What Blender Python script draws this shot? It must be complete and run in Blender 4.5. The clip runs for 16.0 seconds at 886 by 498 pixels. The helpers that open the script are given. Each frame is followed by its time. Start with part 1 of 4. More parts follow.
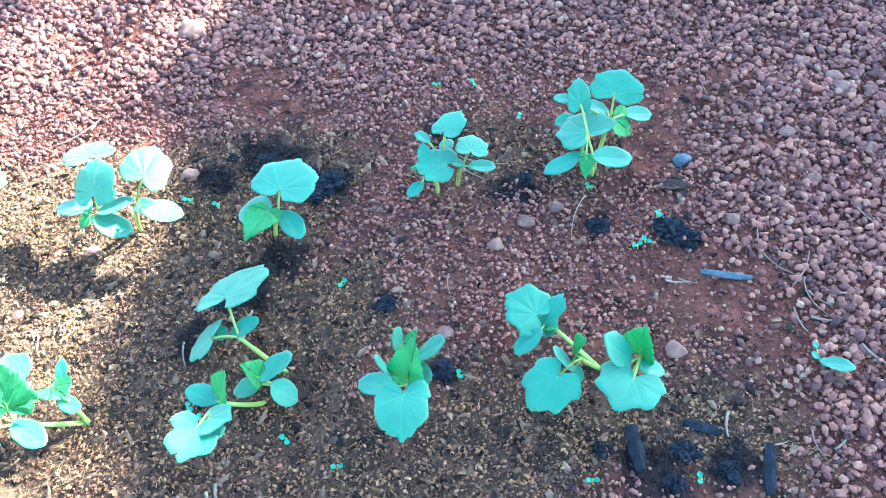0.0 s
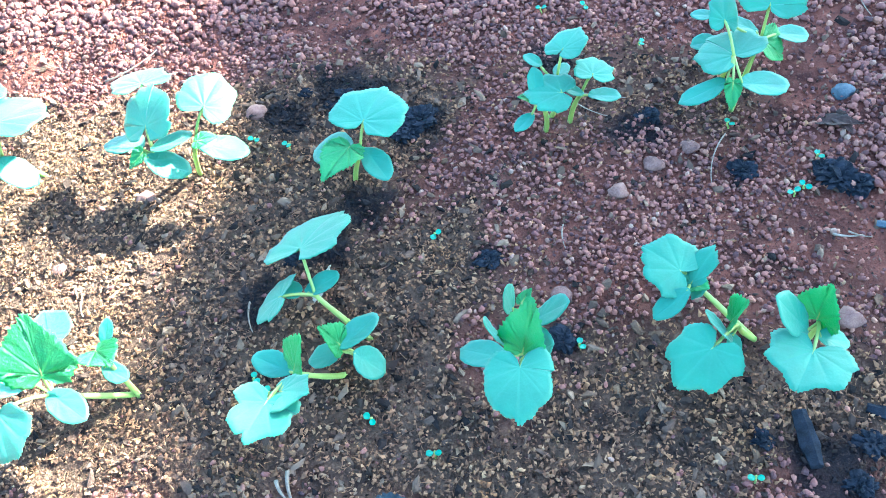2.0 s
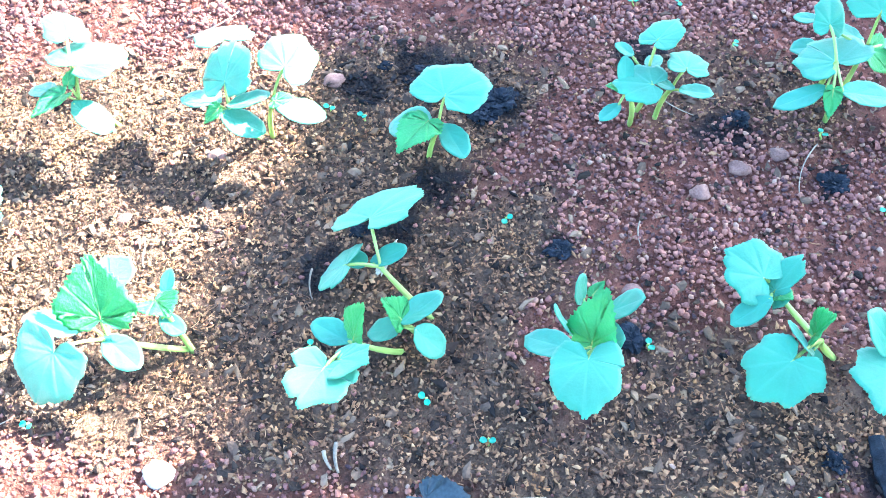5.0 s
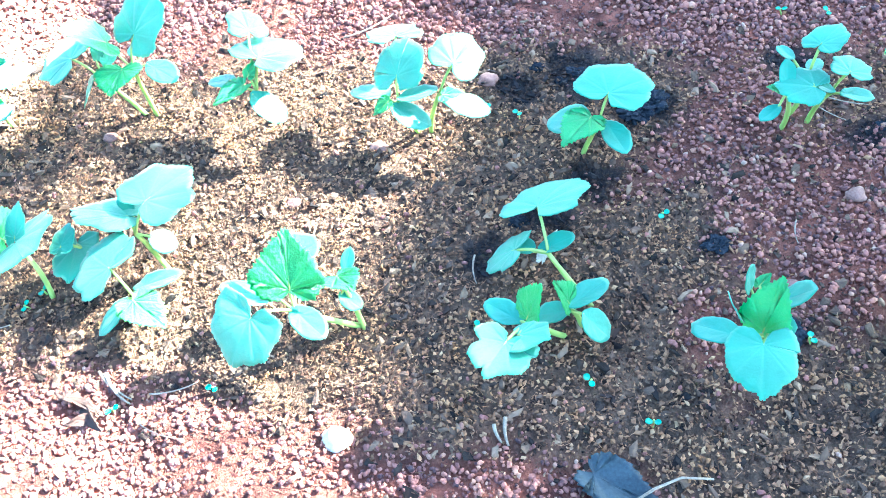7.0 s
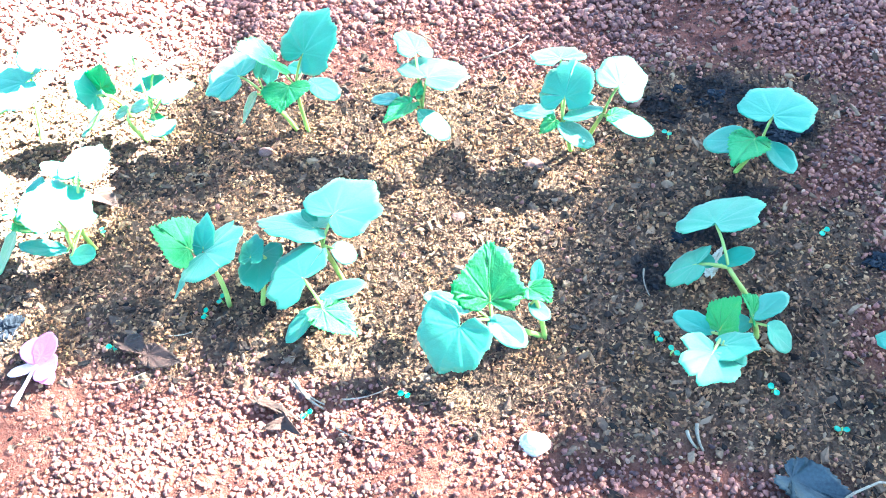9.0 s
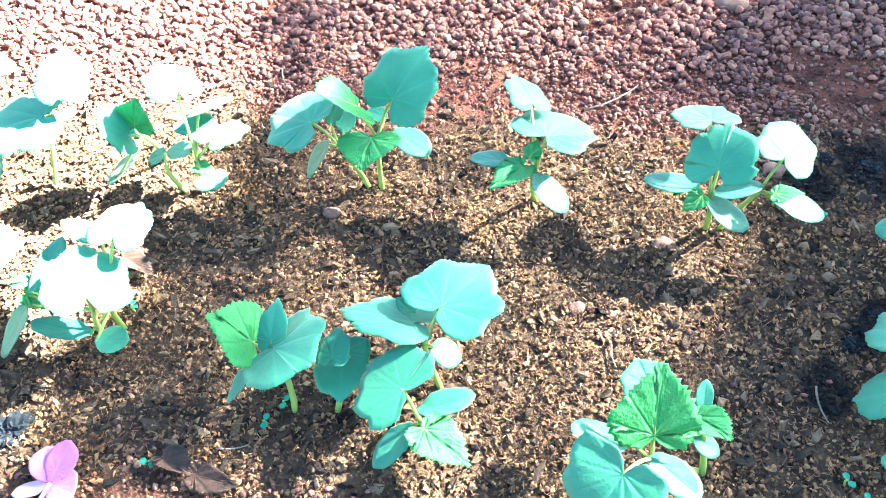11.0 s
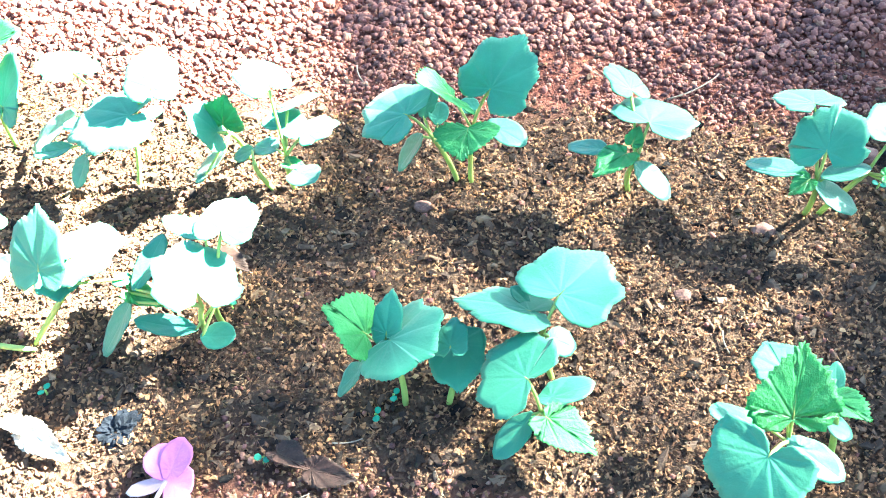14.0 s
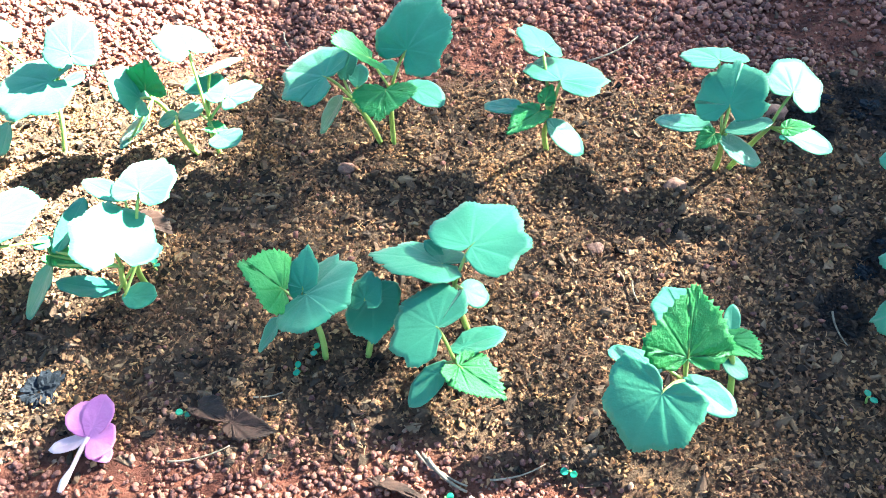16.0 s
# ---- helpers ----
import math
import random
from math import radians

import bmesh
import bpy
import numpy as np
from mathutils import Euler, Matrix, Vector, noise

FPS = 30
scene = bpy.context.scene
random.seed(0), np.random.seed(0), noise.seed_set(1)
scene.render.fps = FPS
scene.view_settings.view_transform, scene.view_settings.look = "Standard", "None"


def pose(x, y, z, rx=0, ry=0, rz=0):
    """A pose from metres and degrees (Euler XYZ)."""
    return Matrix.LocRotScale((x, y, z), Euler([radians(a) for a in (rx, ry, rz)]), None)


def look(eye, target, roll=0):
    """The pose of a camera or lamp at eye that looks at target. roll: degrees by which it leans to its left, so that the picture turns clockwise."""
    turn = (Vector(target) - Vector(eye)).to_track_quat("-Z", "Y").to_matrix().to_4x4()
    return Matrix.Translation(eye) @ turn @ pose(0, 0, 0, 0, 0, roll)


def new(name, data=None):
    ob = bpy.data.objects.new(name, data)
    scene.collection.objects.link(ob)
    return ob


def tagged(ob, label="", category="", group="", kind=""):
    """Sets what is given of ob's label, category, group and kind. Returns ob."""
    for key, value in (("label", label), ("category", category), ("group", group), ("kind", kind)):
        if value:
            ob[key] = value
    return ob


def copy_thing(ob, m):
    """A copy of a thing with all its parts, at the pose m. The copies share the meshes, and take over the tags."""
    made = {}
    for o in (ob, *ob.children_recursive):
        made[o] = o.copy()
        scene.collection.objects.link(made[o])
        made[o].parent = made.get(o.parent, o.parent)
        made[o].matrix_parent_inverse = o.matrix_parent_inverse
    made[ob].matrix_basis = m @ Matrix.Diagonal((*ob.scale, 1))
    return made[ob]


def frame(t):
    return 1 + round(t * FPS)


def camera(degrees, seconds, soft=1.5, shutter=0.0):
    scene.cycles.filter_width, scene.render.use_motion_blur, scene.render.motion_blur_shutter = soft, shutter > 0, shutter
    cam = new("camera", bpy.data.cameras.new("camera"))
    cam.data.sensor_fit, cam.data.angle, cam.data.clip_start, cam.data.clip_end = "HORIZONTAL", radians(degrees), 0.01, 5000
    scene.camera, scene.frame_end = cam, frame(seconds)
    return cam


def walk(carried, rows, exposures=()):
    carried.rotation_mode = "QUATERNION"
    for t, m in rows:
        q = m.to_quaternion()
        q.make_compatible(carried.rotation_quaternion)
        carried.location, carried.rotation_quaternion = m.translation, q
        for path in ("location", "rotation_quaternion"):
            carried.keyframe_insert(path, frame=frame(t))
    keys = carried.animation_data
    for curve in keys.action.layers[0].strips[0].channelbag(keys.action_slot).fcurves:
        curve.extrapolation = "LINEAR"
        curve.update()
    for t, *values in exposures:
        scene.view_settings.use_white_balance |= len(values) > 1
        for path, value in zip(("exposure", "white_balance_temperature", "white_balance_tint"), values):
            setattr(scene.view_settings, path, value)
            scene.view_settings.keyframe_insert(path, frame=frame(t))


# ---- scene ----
cam = camera(52.0, 16.0, soft=1.0)
PATH = [
    (0, (0.098, -0.534, 0.75), (0.115, 0.671, -0.846), -5.4),
    (0.5, (0.06, -0.521, 0.728), (0.057, 0.697, -0.859), -7.3),
    (1, (0.021, -0.542, 0.719), (-0.113, 0.69, -0.851), -8.9),
    (1.5, (0.005, -0.535, 0.678), (-0.16, 0.695, -0.89), -8.0),
    (2, (0.049, -0.465, 0.615), (-0.062, 0.718, -0.994), -9.9),
    (2.5, (0.122, -0.414, 0.584), (0.137, 0.742, -1.048), -8.5),
    (3, (0.16, -0.395, 0.563), (0.268, 0.759, -1.067), -6.3),
    (3.5, (0.159, -0.397, 0.57), (0.292, 0.789, -1.035), -3.8),
    (4, (0.126, -0.417, 0.582), (0.186, 0.781, -1.018), -4.3),
    (4.5, (0.078, -0.446, 0.588), (-0.015, 0.761, -1.004), -7.4),
    (5, (0.026, -0.467, 0.59), (-0.18, 0.721, -1.005), -7.9),
    (5.2, (0.011, -0.477, 0.596), (-0.251, 0.718, -0.986), -9.0),
    (7.3, (-0.056, -0.526, 0.613), (-0.404, 0.685, -0.94), -10.7),
    (7.5, (-0.063, -0.538, 0.623), (-0.399, 0.677, -0.929), -10.2),
    (8, (-0.088, -0.588, 0.658), (-0.388, 0.648, -0.886), -9.5),
    (8.5, (-0.129, -0.605, 0.679), (-0.406, 0.627, -0.872), -10.0),
    (9, (-0.199, -0.557, 0.649), (-0.527, 0.681, -0.887), -9.2),
    (9.5, (-0.24, -0.492, 0.623), (-0.618, 0.719, -0.924), -10.0),
    (9.7, (-0.254, -0.472, 0.618), (-0.623, 0.751, -0.922), -9.4),
    (11.8, (-0.38, -0.428, 0.551), (-0.604, 0.863, -0.96), -3.7),
    (12, (-0.388, -0.432, 0.549), (-0.604, 0.859, -0.963), -4.6),
    (12.5, (-0.412, -0.438, 0.543), (-0.652, 0.823, -0.99), -5.8),
    (13, (-0.419, -0.449, 0.541), (-0.706, 0.81, -0.986), -6.2),
    (13.5, (-0.42, -0.449, 0.548), (-0.697, 0.817, -0.975), -6.3),
    (14, (-0.417, -0.448, 0.561), (-0.687, 0.852, -0.935), -5.7),
    (14.5, (-0.429, -0.456, 0.568), (-0.759, 0.847, -0.913), -8.2),
    (15, (-0.436, -0.481, 0.574), (-0.824, 0.811, -0.903), -8.6),
    (15.5, (-0.415, -0.486, 0.564), (-0.708, 0.799, -0.94), -5.8),
    (16, (-0.378, -0.468, 0.56), (-0.571, 0.807, -0.969), -4.4),
]
EXPOSURES = ((0.0, 5.76, 5050, -12), (1.5, 5.74, 4950, -11), (2.0, 5.76, 5000, -11), (2.5, 5.93, 5250, -5), (3.5, 6.28, 6050, 5), (5.0, 6.16, 5150, -4), (7.5, 6.06, 4850, -10), (8.5, 6.04, 4850, -10), (9.0, 5.76, 4950, -11), (9.5, 5.33, 5100, -13), (11.8, 5.2, 5400, -11), (13.5, 5.26, 5450, -11), (14.5, 4.8, 5200, -12), (15.0, 4.48, 5150, -12), (15.5, 4.42, 5250, -11), (16.0, 4.46, 5400, -12))
walk(cam, [(t, look(eye, target, roll)) for t, eye, target, roll in PATH], EXPOSURES)

# ---- light ----
SUN = Vector((0.72, 0.375, 0.60)).normalized()
world = bpy.data.worlds.new("sky")
scene.world = world
world.use_nodes = True
wn = world.node_tree
sky = wn.nodes.new("ShaderNodeTexSky")
sky.sky_type = "NISHITA"
sky.sun_disc = False
sky.sun_elevation = math.asin(SUN.z)
sky.sun_rotation = math.atan2(SUN.x, SUN.y)
wn.links.new(sky.outputs[0], wn.nodes["Background"].inputs[0])
wn.nodes["Background"].inputs[1].default_value = 0.024
sun_data = bpy.data.lights.new("sun", "SUN")
sun_data.energy = 5.0
sun_data.angle = radians(0.53)
sun_data.color = (1.0, 0.89, 0.73)
sun = new("sun", sun_data)
sun.matrix_world = look(SUN * 30, (0, 0, 0))


# ---- materials ----
class Mat:
    """A small builder for node materials."""

    def __init__(self, name, rough=0.8, spec=0.3):
        self.m = bpy.data.materials.new(name)
        self.m.use_nodes = True
        self.t = self.m.node_tree
        self.b = self.t.nodes["Principled BSDF"]
        self.b.inputs["Roughness"].default_value = rough
        self.b.inputs["Specular IOR Level"].default_value = spec
        self.co = self.t.nodes.new("ShaderNodeNewGeometry").outputs["Position"]

    def node(self, kind, **values):
        n = self.t.nodes.new(kind)
        for key, v in values.items():
            n.inputs[key.replace("_", " ")].default_value = v
        return n

    def link(self, a, b):
        self.t.links.new(a, b)

    def noise(self, scale, detail=4.0, rough=0.55):
        n = self.node("ShaderNodeTexNoise", Scale=scale, Detail=detail, Roughness=rough)
        self.link(self.co, n.inputs["Vector"])
        return n.outputs["Fac"]

    def ramp(self, fac, *stops):
        n = self.t.nodes.new("ShaderNodeValToRGB")
        e = n.color_ramp.elements
        while len(e) < len(stops):
            e.new(0.5)
        for el, (p, c) in zip(e, stops):
            el.position = p
            el.color = (*c, 1) if len(c) == 3 else c
        self.link(fac, n.inputs[0])
        return n.outputs[0]

    def mix(self, fac, a, b, blend="MIX"):
        n = self.t.nodes.new("ShaderNodeMix")
        n.data_type, n.blend_type = "RGBA", blend
        for socket, v in ((n.inputs[0], fac), (n.inputs[6], a), (n.inputs[7], b)):
            if isinstance(v, (int, float)):
                socket.default_value = v
            elif isinstance(v, tuple):
                socket.default_value = (*v, 1)
            else:
                self.link(v, socket)
        return n.outputs[2]

    def math(self, op, a, b=0.0, c=0.0):
        n = self.t.nodes.new("ShaderNodeMath")
        n.operation = op
        for socket, v in zip(n.inputs, (a, b, c)):
            if isinstance(v, (int, float)):
                socket.default_value = v
            else:
                self.link(v, socket)
        return n.outputs[0]

    def attr(self, name):
        n = self.t.nodes.new("ShaderNodeAttribute")
        n.attribute_name = name
        return n.outputs["Fac"]

    def colour(self, c):
        self.link(c, self.b.inputs["Base Color"]) if not isinstance(c, tuple) else None
        if isinstance(c, tuple):
            self.b.inputs["Base Color"].default_value = (*c, 1)

    def bump(self, height, strength=0.5, distance=0.002):
        n = self.node("ShaderNodeBump", Strength=strength, Distance=distance)
        self.link(height, n.inputs["Height"])
        self.link(n.outputs[0], self.b.inputs["Normal"])

    def island(self):
        return self.t.nodes.new("ShaderNodeNewGeometry").outputs["Random Per Island"]


def leaf_material(name, dark, light, vein, gloss=0.45, through_light=0.25, crinkle=0.14, sheen=0.0):
    m = Mat(name, gloss, 0.7)
    m.b.inputs["Sheen Weight"].default_value = sheen
    m.b.inputs["Sheen Roughness"].default_value = 0.6
    info = m.t.nodes.new("ShaderNodeObjectInfo").outputs["Random"]
    c = m.mix(m.ramp(m.noise(38, 3), (0.35, (0, 0, 0)), (0.7, (1, 1, 1))), dark, light)
    c = m.mix(m.math("MULTIPLY", info, 0.35), c, light)
    fine = m.noise(900, 2)
    c = m.mix(m.math("MULTIPLY", m.ramp(fine, (0.5, (0, 0, 0)), (0.75, (1, 1, 1))), 0.18), c, vein)
    c = m.mix(m.math("MULTIPLY", m.attr("vein"), 0.16), c, vein)
    m.colour(c)
    relief = m.math("ADD", m.noise(420, 4), m.math("MULTIPLY", m.noise(1500, 2), 0.4))
    m.bump(m.math("ADD", m.math("ADD", relief, m.math("MULTIPLY", m.noise(110, 3), 1.2)), m.math("MULTIPLY", m.attr("vein"), -1.2)), crinkle * 1.6, 0.0014)
    tr = m.node("ShaderNodeBsdfTranslucent")
    m.link(m.mix(0.5, c, (0.25, 0.55, 0.06)), tr.inputs["Color"])
    both = m.t.nodes.new("ShaderNodeMixShader")
    both.inputs[0].default_value = through_light
    m.link(m.b.outputs[0], both.inputs[1])
    m.link(tr.outputs[0], both.inputs[2])
    m.link(both.outputs[0], m.t.nodes["Material Output"].inputs["Surface"])
    return m.m


def plain(name, a, b, rough=0.8, scale=60.0, relief=0.4, spec=0.3, depth=0.001, island=0.0):
    """Two shades, mixed by a coarse and a fine grain, with relief."""
    m = Mat(name, rough, spec)
    grain = m.math("ADD", m.math("MULTIPLY", m.noise(scale, 4), 0.6), m.math("MULTIPLY", m.noise(scale * 9, 3), 0.4))
    c = m.mix(m.ramp(grain, (0.36, (0, 0, 0)), (0.64, (1, 1, 1))), a, b)
    if island:
        c = m.mix(m.math("MULTIPLY", m.island(), island), c, b)
    m.colour(c)
    m.bump(grain, relief, depth)
    return m.m


LEAF = leaf_material("cucumber leaf", (0.037, 0.200, 0.106), (0.062, 0.282, 0.152), (0.12, 0.36, 0.21), 0.58, sheen=0.20)
SEED_LEAF = leaf_material("seed leaf", (0.035, 0.190, 0.108), (0.060, 0.272, 0.156), (0.08, 0.36, 0.23), 0.5, sheen=0.20)
YOUNG = leaf_material("young leaf", (0.062, 0.285, 0.075), (0.115, 0.41, 0.115), (0.25, 0.56, 0.17), 0.5, 0.38, 0.6)
STEM = leaf_material("stem", (0.26, 0.36, 0.075), (0.40, 0.47, 0.12), (0.50, 0.56, 0.20), 0.5, 0.2)
SPROUT = leaf_material("sprout", (0.035, 0.25, 0.14), (0.06, 0.36, 0.22), (0.12, 0.42, 0.28), 0.5, 0.3)
CANOPY = leaf_material("shade tree leaf", (0.03, 0.10, 0.02), (0.06, 0.16, 0.03), (0.1, 0.2, 0.05), 0.5, 0.15)
BARK = plain("bark", (0.10, 0.07, 0.05), (0.22, 0.17, 0.12), 0.9, 18, 0.8, 0.2, 0.01)
CHARCOAL = plain("charcoal", (0.006, 0.007, 0.010), (0.024, 0.026, 0.036), 0.85, 120, 0.7, 0.12)
DRY = plain("dry leaf", (0.020, 0.011, 0.009), (0.070, 0.033, 0.024), 0.75, 70, 0.5)
PETAL = leaf_material("petal", (0.52, 0.13, 0.38), (0.64, 0.22, 0.48), (0.72, 0.34, 0.58), 0.7, 0.2)
PALE_PETAL = leaf_material("pale petal", (0.72, 0.42, 0.52), (0.85, 0.62, 0.68), (0.9, 0.7, 0.75), 0.5, 0.3)
STONE = plain("laterite stone", (0.12, 0.055, 0.044), (0.27, 0.145, 0.11), 0.85, 90, 0.6)
SLATE = plain("slate stone", (0.04, 0.055, 0.07), (0.10, 0.12, 0.14), 0.7, 90, 0.5)
TWIG = plain("twig", (0.16, 0.115, 0.085), (0.34, 0.265, 0.20), 0.8, 60, 0.4, 0.2, 0.0005)
DARK_BLADE = plain("blackened leaf", (0.012, 0.018, 0.024), (0.045, 0.055, 0.062), 0.55, 50, 0.4, 0.4)


def pebble_material():
    m = Mat("gravel", 0.8, 0.25)
    pick = m.ramp(m.island(), (0.0, (0.040, 0.022, 0.027)), (0.20, (0.135, 0.054, 0.049)), (0.55, (0.315, 0.124, 0.096)),
                  (0.86, (0.39, 0.165, 0.112)), (0.97, (0.43, 0.215, 0.14)), (1.0, (0.43, 0.28, 0.20)))
    dust = m.ramp(m.noise(260, 4), (0.42, (0, 0, 0)), (0.62, (1, 1, 1)))
    c = m.mix(m.math("MULTIPLY", dust, 0.4), pick, (0.21, 0.074, 0.052))
    c = m.mix(m.math("MULTIPLY", m.ramp(m.noise(14, 3), (0.4, (0, 0, 0)), (0.65, (1, 1, 1))), 0.25), c, (0.13, 0.075, 0.068))
    m.colour(c)
    m.bump(m.noise(520, 5), 0.9, 0.0018)
    return m.m


def soil_material():
    m = Mat("soil", 0.95, 0.15)
    red = m.ramp(m.noise(30, 6, 0.65), (0.34, (0.055, 0.018, 0.015)), (0.68, (0.27, 0.092, 0.060)))
    dark = m.ramp(m.noise(55, 6, 0.7), (0.34, (0.024, 0.016, 0.013)), (0.7, (0.18, 0.105, 0.066)))
    c = m.mix(m.attr("bed"), red, dark)
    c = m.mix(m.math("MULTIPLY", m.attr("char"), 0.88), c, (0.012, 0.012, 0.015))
    speck = m.ramp(m.noise(330, 3, 0.7), (0.56, (0, 0, 0)), (0.68, (1, 1, 1)))
    c = m.mix(m.math("MULTIPLY", speck, 0.3), c, (0.22, 0.13, 0.09))
    m.colour(c)
    m.bump(m.math("ADD", m.noise(160, 5, 0.7), m.math("MULTIPLY", m.noise(600, 4, 0.7), 0.6)), 1.0, 0.004)
    return m.m


def bits_material(name, *stops):
    """Loose bits, each of its own shade; those lying on charcoal ground are black."""
    m = Mat(name, 0.95, 0.08)
    c = m.ramp(m.island(), *stops)
    patch = m.ramp(m.noise(17, 4, 0.6), (0.34, (0.52, 0.46, 0.47)), (0.46, (0.86, 0.80, 0.77)), (0.56, (1.0, 0.93, 0.85)), (0.68, (1.0, 0.86, 0.66)))
    c = m.mix(1.0, c, patch, "MULTIPLY")
    c = m.mix(m.math("MULTIPLY", m.ramp(m.noise(70, 4, 0.7), (0.47, (0, 0, 0)), (0.64, (1, 1, 1))), 0.45), c, (0.030, 0.024, 0.024))
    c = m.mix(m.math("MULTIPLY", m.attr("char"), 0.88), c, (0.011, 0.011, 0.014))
    m.colour(c)
    m.bump(m.noise(900, 4), 0.7, 0.001)
    return m.m


CRUMB = bits_material("crumbs", (0.0, (0.014, 0.012, 0.012)), (0.35, (0.070, 0.048, 0.038)), (0.75, (0.17, 0.108, 0.076)), (1.0, (0.32, 0.215, 0.145)))
SHREDS = ((0.0, (0.018, 0.013, 0.011)), (0.16, (0.118, 0.066, 0.044)), (0.55, (0.305, 0.164, 0.092)), (0.93, (0.41, 0.232, 0.128)), (1.0, (0.48, 0.31, 0.18)))
FIBRE, FLAKE = bits_material("fibres", *SHREDS), bits_material("flakes", *SHREDS)
GRIT = bits_material("grit", (0.0, (0.045, 0.026, 0.024)), (0.4, (0.125, 0.056, 0.044)), (0.8, (0.20, 0.095, 0.074)), (1.0, (0.33, 0.22, 0.17)))
PEBBLE, SOIL = pebble_material(), soil_material()


# ---- mesh helpers ----
def mesh_object(name, bm, material, parent=None, label=""):
    me = bpy.data.meshes.new(name)
    bm.to_mesh(me)
    bm.free()
    for p in me.polygons:
        p.use_smooth = True
    me.materials.append(material)
    ob = new(name, me)
    if parent:
        ob.parent = parent
    return tagged(ob, label)


def part(name, bm, material, parent, label=""):
    return mesh_object(name, bm, material, parent, label)


def thing(name, base, label, category, group=""):
    ob = new(name)
    ob.location = base
    ob.empty_display_size = 0.02
    return tagged(ob, label, category, group)


def tube(bm, points, radii, sides=7):
    """A tapered tube along the points, closed at both ends."""
    rings = []
    for i, p in enumerate(points):
        ahead = (points[min(i + 1, len(points) - 1)] - points[max(i - 1, 0)]).normalized()
        a = ahead.orthogonal().normalized() if i == 0 else (rings_a - ahead * rings_a.dot(ahead)).normalized()
        rings_a = a
        b = ahead.cross(a)
        rings.append([bm.verts.new(p + (a * math.cos(k * math.tau / sides) + b * math.sin(k * math.tau / sides)) * radii[i]) for k in range(sides)])
    for r, s in zip(rings, rings[1:]):
        for k in range(sides):
            bm.faces.new((r[k], r[(k + 1) % sides], s[(k + 1) % sides], s[k]))
    bm.faces.new(rings[0][::-1])
    bm.faces.new(rings[-1])


def bent(a, b, sag, steps=7):
    """Points from a to b on a curve that bows by the vector sag."""
    return [a.lerp(b, k / steps) + sag * (4 * (k / steps) * (1 - k / steps)) for k in range(steps + 1)]


OUTLINE = {
    "leaf": ((0.03, 0.00), (-0.13, 0.10), (-0.24, 0.30), (-0.27, 0.56), (-0.16, 0.86), (0.07, 1.03), (0.20, 0.94), (0.36, 0.93), (0.58, 0.92), (0.70, 0.78), (0.79, 0.56), (0.88, 0.36), (0.97, 0.17), (1.06, 0.00)),
    "young": ((0.02, 0.0), (-0.10, 0.25), (-0.08, 0.62), (0.08, 0.90), (0.25, 1.0), (0.42, 0.84), (0.60, 0.66), (0.76, 0.42), (0.90, 0.18), (1.0, 0.0)),
    "seed_leaf": ((0.0, 0.0), (0.03, 0.28), (0.14, 0.62), (0.32, 0.92), (0.52, 1.0), (0.70, 0.92), (0.85, 0.68), (0.95, 0.36), (1.0, 0.0)),
}


def outline(kind, rng):
    """Points round a blade with length 1 and half width 1, with the toothed edge of its kind and bites out of some."""
    bitten, kind = kind == "bitten", "leaf" if kind == "bitten" else kind
    bites = [(rng.uniform(0.3, 0.95), rng.choice((-1, 1)) * rng.uniform(0.5, 0.9), rng.uniform(0.06, 0.13)) for _ in range(rng.choice((0, 0, 1, 2)))] if kind == "leaf" else []
    bites = [(0.42, 0.95, 0.34), (0.98, 0.15, 0.16), (0.2, -1.0, 0.15)] if bitten else bites
    half, sides = OUTLINE[kind], []
    for sign in (1, -1):
        row, stretch = [], 1 + rng.uniform(-0.08, 0.08)
        cuts = 5 if kind != "seed_leaf" else 4
        loose = 0.05 if kind == "leaf" else 0.025
        bent_half = [half[0]] + [(u + rng.uniform(-loose, loose), v + rng.uniform(-loose, loose)) for u, v in half[1:-1]] + [half[-1]]
        for (u0, v0), (u1, v1) in zip(bent_half, bent_half[1:]):
            for k in range(cuts):
                s = k / cuts
                u, v = u0 + (u1 - u0) * s, v0 + (v1 - v0) * s
                tooth = {"seed_leaf": 0.0, "leaf": 0.013, "young": 0.030}[kind] * (1 if k % 2 else -0.6) * rng.uniform(0.2, 1.7)
                u, v = u + tooth * 0.6 * (1 if u > 0.3 else -1), sign * (v * stretch + tooth)
                for bu, bv, size in bites:
                    d = math.hypot(u - bu, v - bv)
                    if d < size:
                        pull = 1 - 0.9 * (size - d) * (1 + 0.25 * rng.random())
                        u, v = 0.05 + (u - 0.05) * pull, v * pull
                row.append((u, v))
        sides.append(row)
    return sides[0] + [(1.0, 0.0)] + sides[1][:0:-1]


